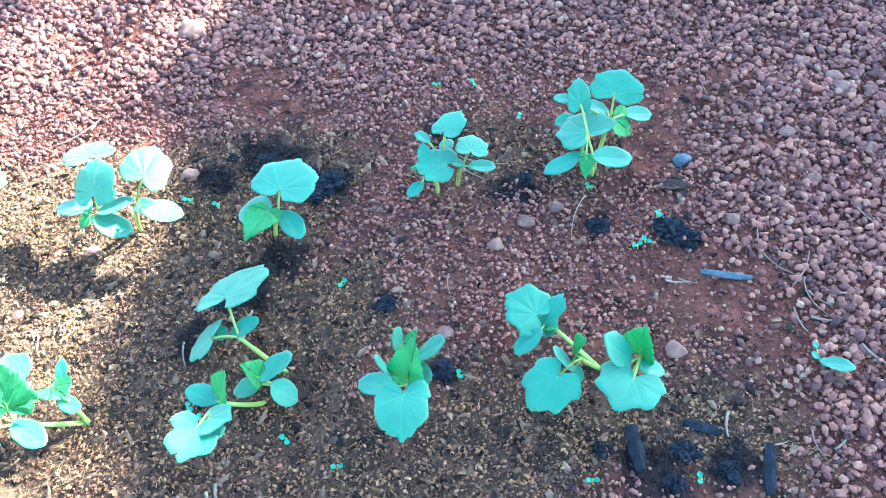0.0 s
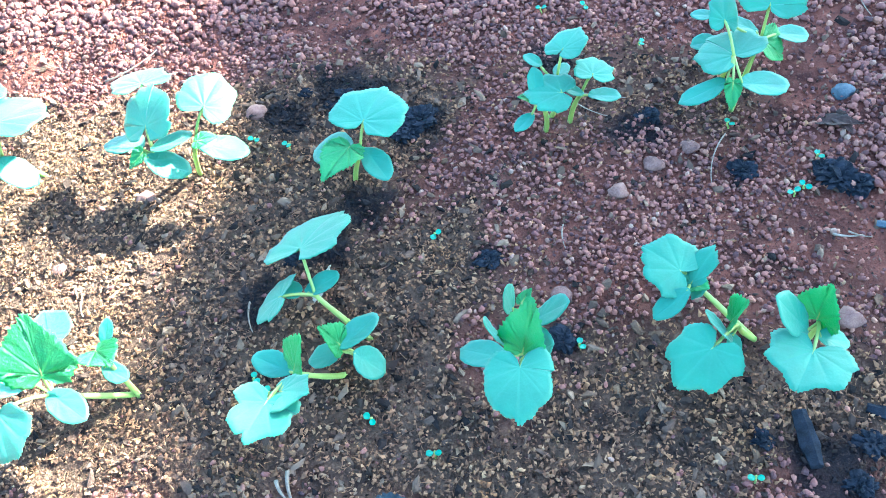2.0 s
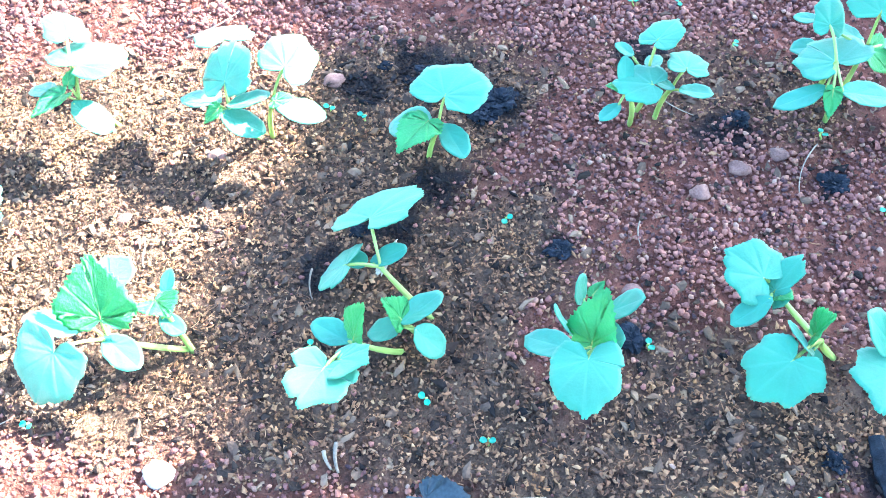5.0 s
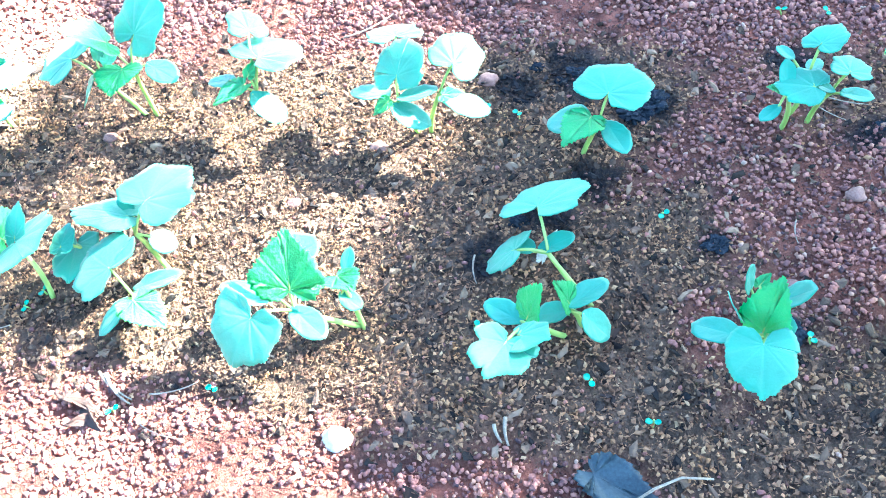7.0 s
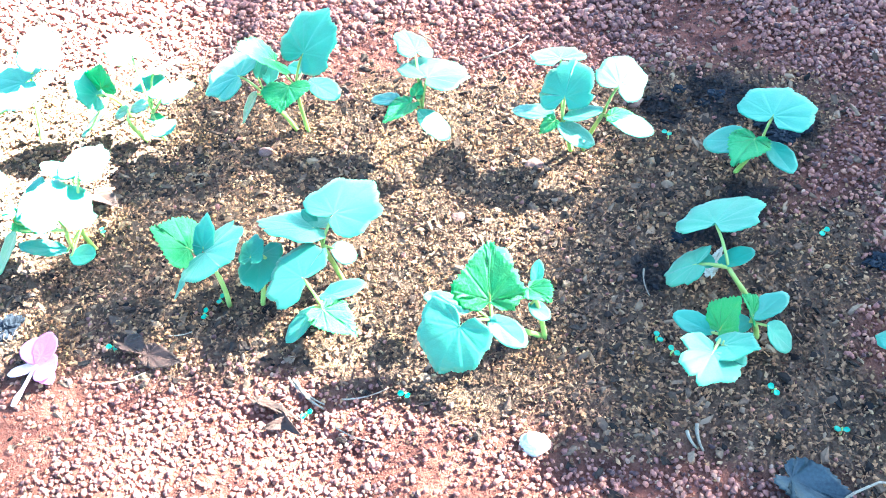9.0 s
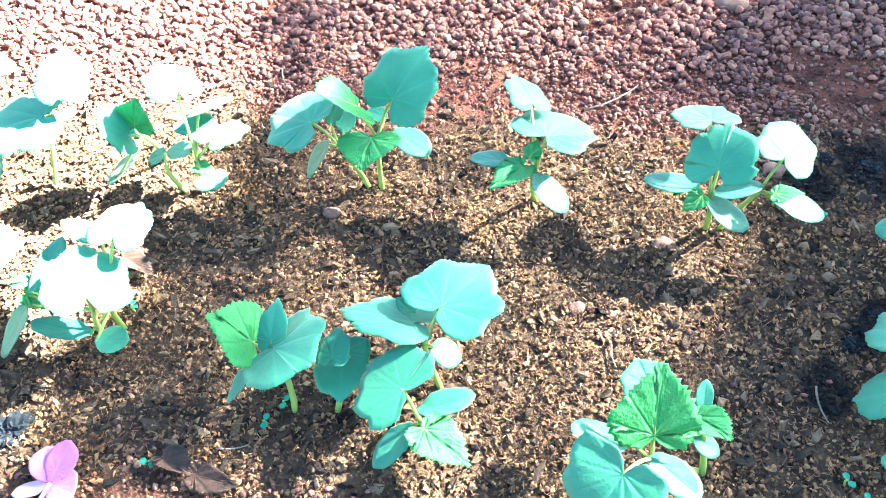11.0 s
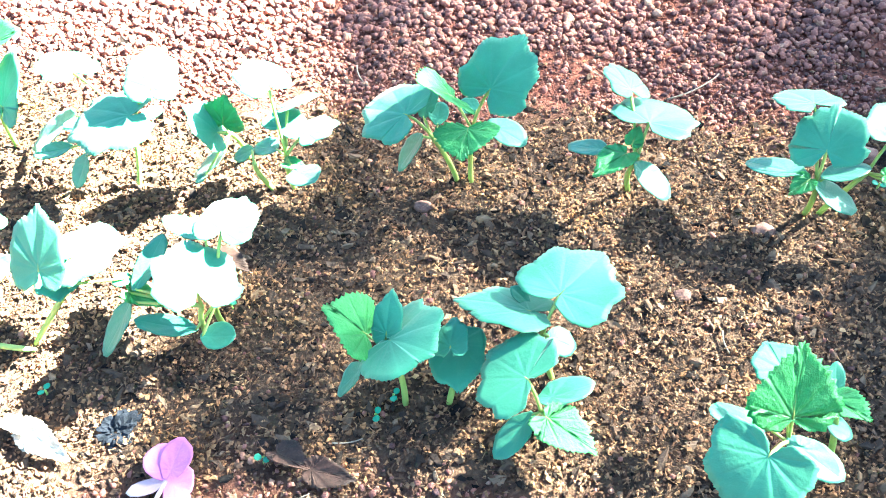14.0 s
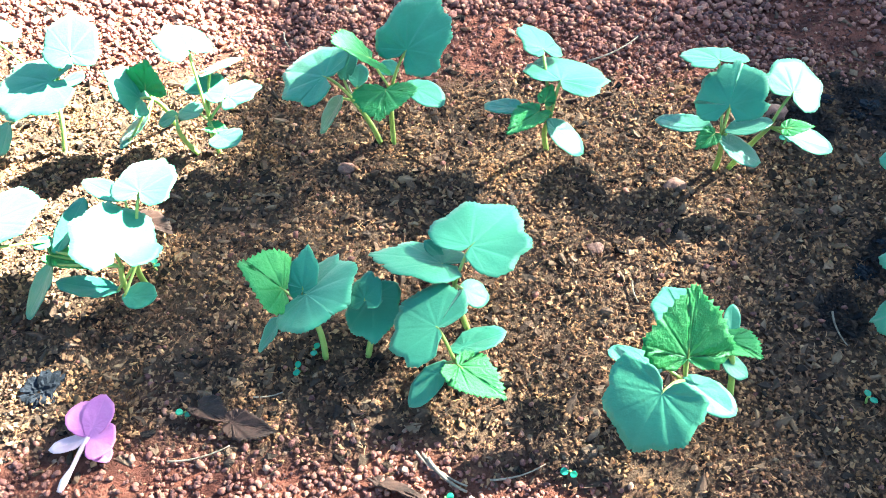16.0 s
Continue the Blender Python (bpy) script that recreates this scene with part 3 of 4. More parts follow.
seedling("sunlit cucumber seedling with two broad leaves",
    stems=[((-0.368, 0.120, 0.000), (-0.367, 0.083, 0.065))],
    leaves=[
        ('leaf', (-0.374, 0.121, 0.105), (-0.390, 0.149, 0.109), 0.018, -24),
        ('leaf', (-0.361, 0.093, 0.097), (-0.339, 0.134, 0.082), 0.033, -2),
        ('seed_leaf', (-0.388, 0.089, 0.072), (-0.421, 0.105, 0.062), 0.011, 0),
        ('seed_leaf', (-0.370, 0.075, 0.072), (-0.339, 0.065, 0.047), 0.014, 0),
        ('young', (-0.375, 0.081, 0.077), (-0.400, 0.057, 0.072), 0.017, -10),
        ('young', (-0.372, 0.085, 0.082), (-0.366, 0.096, 0.092), 0.008, 0),
    ])
seedling("tall cucumber seedling pair with a large raised leaf",
    stems=[((-0.504, 0.120, 0.000), (-0.499, 0.110, 0.070)), ((-0.516, 0.120, 0.000), (-0.530, 0.102, 0.065))],
    leaves=[
        ('leaf', (-0.484, 0.112, 0.108), (-0.458, 0.142, 0.138), 0.036, -3),
        ('leaf', (-0.548, 0.099, 0.092), (-0.589, 0.121, 0.078), 0.032, 15),
        ('young', (-0.511, 0.110, 0.102), (-0.535, 0.083, 0.137), 0.030, 10),
        ('seed_leaf', (-0.541, 0.119, 0.072), (-0.535, 0.143, 0.087), 0.009, 0),
        ('seed_leaf', (-0.527, 0.111, 0.072), (-0.528, 0.135, 0.077), 0.009, 0),
        ('young', (-0.500, 0.098, 0.082), (-0.502, 0.063, 0.077), 0.029, -10),
        ('seed_leaf', (-0.487, 0.118, 0.072), (-0.454, 0.103, 0.062), 0.014, 0),
        ('seed_leaf', (-0.539, 0.105, 0.067), (-0.563, 0.098, 0.032), 0.014, 0),
        ('seed_leaf', (-0.495, 0.132, 0.072), (-0.514, 0.141, 0.072), 0.009, 10),
    ])
seedling("sunlit cucumber seedling pair beside the gravel edge",
    stems=[((-0.660, 0.102, 0.000), (-0.659, 0.100, 0.040)), ((-0.679, 0.100, 0.000), (-0.688, 0.096, 0.035))],
    leaves=[
        ('leaf', (-0.667, 0.120, 0.100), (-0.692, 0.147, 0.105), 0.022, -11),
        ('leaf', (-0.661, 0.130, 0.070), (-0.633, 0.142, 0.075), 0.018, 26),
        ('leaf', (-0.664, 0.113, 0.060), (-0.655, 0.137, 0.061), 0.018, -5),
        ('leaf', (-0.643, 0.113, 0.055), (-0.616, 0.125, 0.059), 0.018, 6),
        ('seed_leaf', (-0.650, 0.084, 0.040), (-0.623, 0.061, 0.050), 0.015, 0),
        ('seed_leaf', (-0.693, 0.113, 0.035), (-0.713, 0.111, 0.025), 0.009, 10),
        ('seed_leaf', (-0.669, 0.109, 0.040), (-0.696, 0.123, 0.030), 0.011, 10),
        ('young', (-0.659, 0.093, 0.040), (-0.637, 0.086, 0.040), 0.008, 0),
    ])
seedling("crowded sunlit cucumber seedlings with many leaves",
    stems=[((-0.806, 0.097, 0.000), (-0.801, 0.117, 0.050)), ((-0.712, 0.138, 0.000), (-0.712, 0.116, 0.050))],
    leaves=[
        ('leaf', (-0.766, 0.109, 0.100), (-0.772, 0.147, 0.115), 0.023, -8),
        ('young', (-0.715, 0.114, 0.060), (-0.711, 0.126, 0.085), 0.024, 0),
        ('leaf', (-0.718, 0.108, 0.055), (-0.741, 0.108, 0.084), 0.024, -4),
        ('seed_leaf', (-0.714, 0.100, 0.040), (-0.749, 0.100, 0.015), 0.015, 0),
        ('leaf', (-0.785, 0.101, 0.080), (-0.838, 0.081, 0.071), 0.039, 1),
        ('leaf', (-0.853, 0.142, 0.090), (-0.888, 0.168, 0.090), 0.028, -13),
        ('seed_leaf', (-0.843, 0.112, 0.050), (-0.869, 0.121, 0.050), 0.009, 0),
        ('seed_leaf', (-0.867, 0.139, 0.045), (-0.919, 0.129, 0.010), 0.021, 0),
        ('seed_leaf', (-0.860, 0.106, 0.035), (-0.897, 0.099, 0.030), 0.011, 0),
        ('seed_leaf', (-0.839, 0.092, 0.040), (-0.851, 0.074, 0.015), 0.011, 0),
        ('seed_leaf', (-0.795, 0.121, 0.060), (-0.772, 0.125, 0.065), 0.010, 0),
        ('young', (-0.804, 0.125, 0.060), (-0.815, 0.134, 0.075), 0.008, 0),
        ('seed_leaf', (-0.728, 0.083, 0.030), (-0.739, 0.080, 0.025), 0.005, 0),
    ])
seedling("bushy sunlit cucumber seedling pair",
    stems=[((-0.948, 0.144, 0.000), (-0.942, 0.141, 0.050)), ((-0.983, 0.150, 0.000), (-0.981, 0.124, 0.040))],
    leaves=[
        ('leaf', (-0.949, 0.135, 0.060), (-0.984, 0.111, 0.089), 0.033, -5),
        ('leaf', (-0.924, 0.124, 0.060), (-0.912, 0.158, 0.101), 0.027, 17),
        ('leaf', (-0.980, 0.168, 0.070), (-1.009, 0.158, 0.082), 0.021, -2),
        ('seed_leaf', (-0.988, 0.134, 0.040), (-1.040, 0.135, 0.015), 0.017, 0),
        ('leaf', (-0.965, 0.175, 0.090), (-1.005, 0.193, 0.113), 0.025, -6),
        ('young', (-0.969, 0.148, 0.080), (-0.947, 0.141, 0.080), 0.009, 0),
        ('young', (-0.953, 0.169, 0.090), (-0.902, 0.166, 0.115), 0.030, -10),
        ('leaf', (-1.056, 0.216, 0.080), (-1.101, 0.214, 0.080), 0.041, 0),
    ])
seedling("cucumber seedling with one broad notched leaf",
    stems=[((0.266, -0.134, 0.000), (0.265, -0.150, 0.060))],
    leaves=[
        ('leaf', (0.252, -0.176, 0.072), (0.231, -0.207, 0.078), 0.030, -1),
        ('seed_leaf', (0.255, -0.159, 0.065), (0.230, -0.147, 0.095), 0.014, 0),
        ('seed_leaf', (0.259, -0.164, 0.065), (0.283, -0.164, 0.055), 0.009, 0),
        ('young', (0.264, -0.148, 0.060), (0.267, -0.145, 0.100), 0.018, 10),
    ])
seedling("leaning cucumber seedling pair with two angular leaves",
    stems=[((0.239, -0.122, 0.000), (0.216, -0.138, 0.045)), ((0.239, -0.122, 0.000), (0.193, -0.093, 0.040))],
    leaves=[
        ('leaf', (0.192, -0.161, 0.060), (0.164, -0.181, 0.046), 0.025, -5),
        ('seed_leaf', (0.208, -0.142, 0.045), (0.191, -0.148, 0.070), 0.014, 0),
        ('young', (0.211, -0.135, 0.045), (0.219, -0.138, 0.075), 0.018, 0),
        ('seed_leaf', (0.210, -0.143, 0.045), (0.212, -0.157, 0.035), 0.005, 0),
        ('leaf', (0.183, -0.097, 0.058), (0.158, -0.077, 0.066), 0.026, 5),
        ('bitten', (0.189, -0.103, 0.050), (0.209, -0.082, 0.065), 0.012, 10),
        ('seed_leaf', (0.185, -0.113, 0.060), (0.158, -0.126, 0.045), 0.009, 0),
        ('young', (0.192, -0.105, 0.050), (0.199, -0.113, 0.058), 0.008, 0),
    ])
seedling("cucumber seedling with a crinkled young leaf",
    stems=[((0.066, -0.134, 0.000), (0.067, -0.150, 0.055))],
    leaves=[
        ('leaf', (0.059, -0.170, 0.075), (0.055, -0.213, 0.075), 0.024, -4),
        ('young', (0.062, -0.153, 0.060), (0.072, -0.134, 0.100), 0.020, 10),
        ('seed_leaf', (0.051, -0.150, 0.050), (0.017, -0.130, 0.035), 0.012, 0),
        ('seed_leaf', (0.059, -0.110, 0.050), (0.054, -0.108, 0.075), 0.011, 0),
        ('seed_leaf', (0.071, -0.121, 0.050), (0.098, -0.125, 0.077), 0.012, 10),
        ('seed_leaf', (0.048, -0.136, 0.055), (0.038, -0.142, 0.085), 0.011, 10),
        ('seed_leaf', (0.059, -0.145, 0.035), (0.084, -0.150, 0.065), 0.017, 0),
        ('young', (0.065, -0.103, 0.045), (0.074, -0.093, 0.050), 0.006, 10),
    ])
seedling("leaning cucumber seedling with a pale folded leaf",
    stems=[((-0.056, -0.090, 0.000), (-0.090, -0.078, 0.045))],
    leaves=[
        ('leaf', (-0.101, -0.045, 0.060), (-0.075, 0.003, 0.043), 0.037, 27),
        ('leaf', (-0.115, -0.079, 0.050), (-0.139, -0.073, 0.026), 0.023, -5),
        ('seed_leaf', (-0.098, -0.075, 0.045), (-0.070, -0.067, 0.055), 0.009, 0),
        ('seed_leaf', (-0.102, -0.077, 0.045), (-0.116, -0.065, 0.045), 0.008, 0),
    ])
seedling("cucumber seedling with a pale torn leaf",
    stems=[((-0.076, -0.121, 0.000), (-0.097, -0.148, 0.050))],
    leaves=[
        ('bitten', (-0.111, -0.182, 0.080), (-0.124, -0.213, 0.084), 0.025, 3),
        ('leaf', (-0.105, -0.174, 0.075), (-0.082, -0.185, 0.090), 0.018, 10),
        ('seed_leaf', (-0.105, -0.143, 0.045), (-0.135, -0.126, 0.045), 0.011, 0),
        ('young', (-0.102, -0.145, 0.050), (-0.089, -0.137, 0.085), 0.021, 10),
    ])
seedling("small cucumber seedling with rounded seed leaves",
    stems=[((-0.063, -0.111, 0.000), (-0.073, -0.120, 0.030))],
    leaves=[
        ('seed_leaf', (-0.072, -0.121, 0.030), (-0.100, -0.118, 0.018), 0.011, 0),
        ('seed_leaf', (-0.062, -0.125, 0.035), (-0.041, -0.134, 0.015), 0.012, 0),
        ('seed_leaf', (-0.073, -0.121, 0.035), (-0.044, -0.093, 0.035), 0.011, 10),
        ('young', (-0.072, -0.118, 0.035), (-0.084, -0.116, 0.060), 0.014, 0),
    ])
seedling("cucumber seedling pair with a large pleated leaf",
    stems=[((-0.240, -0.125, 0.000), (-0.277, -0.149, 0.055)), ((-0.237, -0.127, 0.000), (-0.244, -0.122, 0.050))],
    leaves=[
        ('leaf', (-0.296, -0.175, 0.085), (-0.313, -0.200, 0.057), 0.031, 7),
        ('young', (-0.278, -0.145, 0.072), (-0.277, -0.116, 0.116), 0.029, -10),
        ('leaf', (-0.279, -0.112, 0.075), (-0.289, -0.090, 0.075), 0.018, 0),
        ('seed_leaf', (-0.291, -0.140, 0.060), (-0.328, -0.153, 0.085), 0.014, -10),
        ('seed_leaf', (-0.279, -0.149, 0.060), (-0.248, -0.172, 0.055), 0.011, 0),
        ('seed_leaf', (-0.250, -0.123, 0.045), (-0.232, -0.131, 0.035), 0.008, 0),
        ('seed_leaf', (-0.245, -0.114, 0.055), (-0.243, -0.093, 0.065), 0.006, 0),
        ('young', (-0.251, -0.117, 0.058), (-0.230, -0.138, 0.068), 0.017, 10),
    ])
seedling("cucumber seedling pair with a long-stalked upper leaf",
    stems=[((-0.423, -0.077, 0.000), (-0.430, -0.083, 0.060)), ((-0.414, -0.119, 0.000), (-0.428, -0.126, 0.030))],
    leaves=[
        ('leaf', (-0.421, -0.066, 0.080), (-0.391, -0.029, 0.081), 0.035, 2),
        ('leaf', (-0.437, -0.070, 0.066), (-0.491, -0.064, 0.067), 0.031, -26),
        ('seed_leaf', (-0.440, -0.059, 0.060), (-0.454, -0.052, 0.070), 0.006, 0),
        ('leaf', (-0.437, -0.122, 0.062), (-0.465, -0.102, 0.059), 0.030, 18),
        ('seed_leaf', (-0.428, -0.073, 0.045), (-0.407, -0.073, 0.030), 0.011, -10),
        ('seed_leaf', (-0.432, -0.118, 0.030), (-0.393, -0.101, 0.033), 0.012, 10),
        ('seed_leaf', (-0.433, -0.127, 0.030), (-0.458, -0.153, 0.010), 0.011, -10),
        ('young', (-0.426, -0.132, 0.035), (-0.390, -0.155, 0.030), 0.020, 10),
    ])
seedling("cucumber seedlings with dark overlapping leaves",
    stems=[((-0.527, -0.107, 0.000), (-0.537, -0.094, 0.045)), ((-0.495, -0.104, 0.000), (-0.483, -0.089, 0.045))],
    leaves=[
        ('leaf', (-0.534, -0.097, 0.060), (-0.499, -0.117, 0.077), 0.034, -10),
        ('leaf', (-0.536, -0.094, 0.060), (-0.534, -0.070, 0.080), 0.012, 10),
        ('leaf', (-0.490, -0.083, 0.045), (-0.484, -0.122, 0.042), 0.021, -9),
        ('leaf', (-0.491, -0.101, 0.060), (-0.490, -0.079, 0.065), 0.012, 10),
        ('young', (-0.550, -0.091, 0.055), (-0.578, -0.091, 0.085), 0.027, 0),
        ('seed_leaf', (-0.553, -0.107, 0.040), (-0.575, -0.110, 0.010), 0.011, 0),
    ])
seedling("sunlit cucumber seedling pair beside the pink flower",
    stems=[((-0.685, -0.069, 0.000), (-0.673, -0.079, 0.060)), ((-0.679, -0.053, 0.000), (-0.668, -0.064, 0.050))],
    leaves=[
        ('leaf', (-0.662, -0.039, 0.095), (-0.655, -0.003, 0.095), 0.024, 2),
        ('leaf', (-0.669, -0.084, 0.080), (-0.688, -0.043, 0.087), 0.033, -20),
        ('seed_leaf', (-0.684, -0.023, 0.070), (-0.722, -0.008, 0.075), 0.011, -10),
        ('seed_leaf', (-0.734, -0.062, 0.050), (-0.722, -0.017, 0.065), 0.012, 10),
        ('young', (-0.742, -0.059, 0.045), (-0.712, -0.064, 0.035), 0.012, 10),
        ('seed_leaf', (-0.684, -0.079, 0.030), (-0.732, -0.079, 0.038), 0.012, -10),
        ('seed_leaf', (-0.681, -0.084, 0.030), (-0.652, -0.085, 0.035), 0.012, -10),
        ('seed_leaf', (-0.736, -0.066, 0.045), (-0.760, -0.095, 0.010), 0.014, -10),
    ])
seedling("sunlit cucumber seedling pair with leaning stems",
    stems=[((-0.824, -0.088, 0.000), (-0.877, -0.101, 0.030)), ((-0.824, -0.082, 0.000), (-0.778, -0.067, 0.060))],
    leaves=[
        ('leaf', (-0.862, -0.033, 0.075), (-0.890, -0.013, 0.071), 0.024, -12),
        ('leaf', (-0.796, -0.070, 0.075), (-0.799, -0.035, 0.109), 0.024, 13),
        ('leaf', (-0.784, -0.053, 0.070), (-0.744, -0.032, 0.075), 0.029, 2),
        ('leaf', (-0.795, -0.052, 0.060), (-0.784, -0.080, 0.056), 0.018, 7),
        ('seed_leaf', (-0.845, -0.031, 0.040), (-0.878, -0.041, 0.030), 0.011, 0),
        ('seed_leaf', (-0.740, -0.048, 0.050), (-0.754, -0.056, 0.050), 0.007, 0),
    ])
seedling("cucumber seedling with an upright leaf",
    stems=[((-0.900, -0.079, 0.000), (-0.904, -0.095, 0.050))],
    leaves=[
        ('leaf', (-0.906, -0.087, 0.060), (-0.907, -0.053, 0.078), 0.019, 25),
        ('seed_leaf', (-0.880, -0.098, 0.030), (-0.905, -0.073, 0.040), 0.008, 0),
        ('seed_leaf', (-0.880, -0.101, 0.030), (-0.911, -0.132, 0.015), 0.009, 0),
        ('leaf', (-0.987, 0.027, 0.060), (-0.948, 0.038, 0.056), 0.033, -15),
    ])
seedling("small single weed with a long blade in the gravel",
    stems=[((0.439, -0.142, 0.000), (0.435, -0.143, 0.012))],
    leaves=[
        ('seed_leaf', (0.433, -0.149, 0.014), (0.464, -0.159, 0.012), 0.007, 0),
        ('seed_leaf', (0.433, -0.147, 0.014), (0.429, -0.140, 0.016), 0.003, 0),
        ('seed_leaf', (0.436, -0.136, 0.014), (0.435, -0.130, 0.014), 0.003, 0),
    ], name="weed_seedling", category="weed", group="weeds")
seedling("tall cucumber seedling trio at the bed's bare end",
    stems=[((0.277, 0.117, 0.000), (0.293, 0.126, 0.067)), ((0.277, 0.117, 0.000), (0.264, 0.103, 0.047)), ((0.269, 0.137, 0.000), (0.265, 0.105, 0.072))],
    leaves=[
        ('leaf', (0.293, 0.123, 0.105), (0.305, 0.147, 0.115), 0.028, 0),
        ('leaf', (0.262, 0.133, 0.085), (0.265, 0.163, 0.095), 0.012, 0),
        ('seed_leaf', (0.258, 0.149, 0.080), (0.238, 0.155, 0.078), 0.007, 0),
        ('leaf', (0.267, 0.106, 0.070), (0.252, 0.140, 0.062), 0.030, 9),
        ('seed_leaf', (0.262, 0.139, 0.060), (0.238, 0.142, 0.055), 0.010, 0),
        ('seed_leaf', (0.295, 0.139, 0.065), (0.269, 0.156, 0.070), 0.008, 0),
        ('young', (0.298, 0.134, 0.060), (0.318, 0.127, 0.040), 0.021, -5),
        ('seed_leaf', (0.313, 0.146, 0.055), (0.343, 0.144, 0.050), 0.012, 0),
        ('seed_leaf', (0.258, 0.087, 0.063), (0.216, 0.079, 0.048), 0.010, 0),
        ('seed_leaf', (0.265, 0.080, 0.065), (0.306, 0.076, 0.060), 0.014, 0),
        ('young', (0.260, 0.082, 0.066), (0.257, 0.065, 0.048), 0.008, 0),
    ])
seedling("cucumber seedling trio with an eaten seed leaf",
    stems=[((0.107, 0.110, 0.000), (0.099, 0.086, 0.065)), ((0.114, 0.128, 0.000), (0.115, 0.097, 0.069)), ((0.130, 0.118, 0.000), (0.135, 0.091, 0.059))],
    leaves=[
        ('leaf', (0.120, 0.102, 0.101), (0.138, 0.123, 0.105), 0.016, 11),
        ('seed_leaf', (0.104, 0.107, 0.082), (0.090, 0.118, 0.087), 0.006, 0),
        ('seed_leaf', (0.115, 0.095, 0.079), (0.126, 0.113, 0.077), 0.007, 0),
        ('seed_leaf', (0.097, 0.079, 0.073), (0.097, 0.100, 0.089), 0.007, 0),
        ('leaf', (0.119, 0.076, 0.079), (0.088, 0.084, 0.076), 0.023, 4),
        ('seed_leaf', (0.093, 0.073, 0.062), (0.076, 0.058, 0.058), 0.007, 0),
        ('young', (0.095, 0.082, 0.069), (0.081, 0.082, 0.074), 0.007, 0),
        ('leaf', (0.143, 0.083, 0.088), (0.149, 0.106, 0.085), 0.017, -9),
        ('seed_leaf', (0.140, 0.084, 0.066), (0.168, 0.082, 0.062), 0.008, 0),
        ('seed_leaf', (0.137, 0.085, 0.066), (0.121, 0.090, 0.071), 0.006, 0),
    ])


# ---- sprouts, stones, charcoal, twigs and fallen bits ----
def on_ground(x, y, lift=0.0):
    return Vector((x, y, ground_height(x, y) + lift))


def build_sprouts():
    spots = ((0.001, 0.0), (0.108, -0.119), (-0.008, -0.196), (-0.055, -0.163), (0.333, 0.043), (0.304, 0.009), (0.314, 0.016), (0.163, 0.269), (0.121, 0.272),
             (0.269, 0.094), (-0.346, -0.192), (-0.618, -0.164), (-0.676, -0.037), (-0.795, -0.127), (-0.544, -0.12), (-0.534, -0.104), (-0.145, -0.124),
             (-0.133, -0.136), (-0.164, 0.129), (-0.131, 0.118), (0.208, 0.204), (0.211, -0.236), (0.302, -0.243), (-0.427, -0.214))
    rng = random.Random(21)
    first = seedling("tiny pale green sprout with two round seed leaves", [((0, 0, 0), (0, 0, 0.006))],
                     [("seed_leaf", (0.0006, 0, 0.006), (0.0060, 0.001, 0.0070), 0.0026, 0, SPROUT), ("seed_leaf", (-0.0006, 0, 0.006), (-0.0055, 0.0012, 0.0068), 0.0025, 0, SPROUT)],
                     name="sprout", category="sprout", group="sprouts in the soil")
    for k, (x, y) in enumerate(spots):
        m = Matrix.Translation(on_ground(x, y, 0.001)) @ pose(0, 0, 0, rng.uniform(-12, 12), rng.uniform(-12, 12), rng.uniform(0, 360))
        if k == 0:
            first.matrix_basis = m
        else:
            copy_thing(first, m)


build_sprouts()


def stone(x, y, size, material, label, flat=0.7, rough=0.4):
    """A rounded, uneven lump, part sunk into the ground."""
    bm = bmesh.new()
    bmesh.ops.create_icosphere(bm, subdivisions=3, radius=1)
    off = Vector((x * 40, y * 40, 3))
    for v in bm.verts:
        k = 1 + rough * noise.noise(v.co * 0.9 + off) + rough * 0.5 * noise.noise(v.co * 2.4 + off) + rough * 0.15 * noise.noise(v.co * 7 + off)
        v.co = Vector((v.co.x * k * size * 1.15, v.co.y * k * size, v.co.z * k * size * flat))
    ob = mesh_object("stone", bm, material)
    ob.location = on_ground(x, y, size * flat * 0.35)
    return tagged(ob, label, "stone")


def charcoal(x, y, size):
    """A lump of charcoal, cracked into angular crumbs."""
    bm = bmesh.new()
    bmesh.ops.create_icosphere(bm, subdivisions=4, radius=1)
    off = Vector((x * 40, y * 40, 3))
    for v in bm.verts:
        near = noise.voronoi(v.co * 2.3 + off)[0]
        crack = smooth(0.0, 0.22, near[1] - near[0])
        k = (1 + 0.75 * noise.noise(v.co * 1.0 + off) + 0.15 * noise.noise(v.co * 6 + off)) * (0.62 + 0.48 * crack)
        q = v.co * k * size
        v.co = Vector((q.x * 1.25, q.y * 1.1, q.z * 0.62))
    ob = mesh_object("charcoal_lump", bm, CHARCOAL)
    for p in ob.data.polygons:
        p.use_smooth = False
    ob.location = on_ground(x, y, size * 0.12)
    tagged(ob, "crumbly black lump of charcoal in the soil", "charcoal", "charcoal lumps")


for x, y, size in ((-0.184, 0.428, 0.020), (-0.166, 0.168, 0.011), (-0.196, -0.283, 0.008), (-0.26, 0.074, 0.009), (-0.541, 0.084, 0.008), (-0.328, 0.002, 0.007),
                   (0.312, -0.114, 0.011), (0.196, 0.057, 0.010), (0.23, 0.075, 0.009), (0.16, 0.03, 0.009), (0.62, 0.16, 0.011), (0.58, 0.22, 0.011), (0.10, -0.07, 0.009)):
    tagged(stone(x, y, size * 0.8, STONE, "rounded reddish laterite stone lying on the soil"), group="stones on the soil")
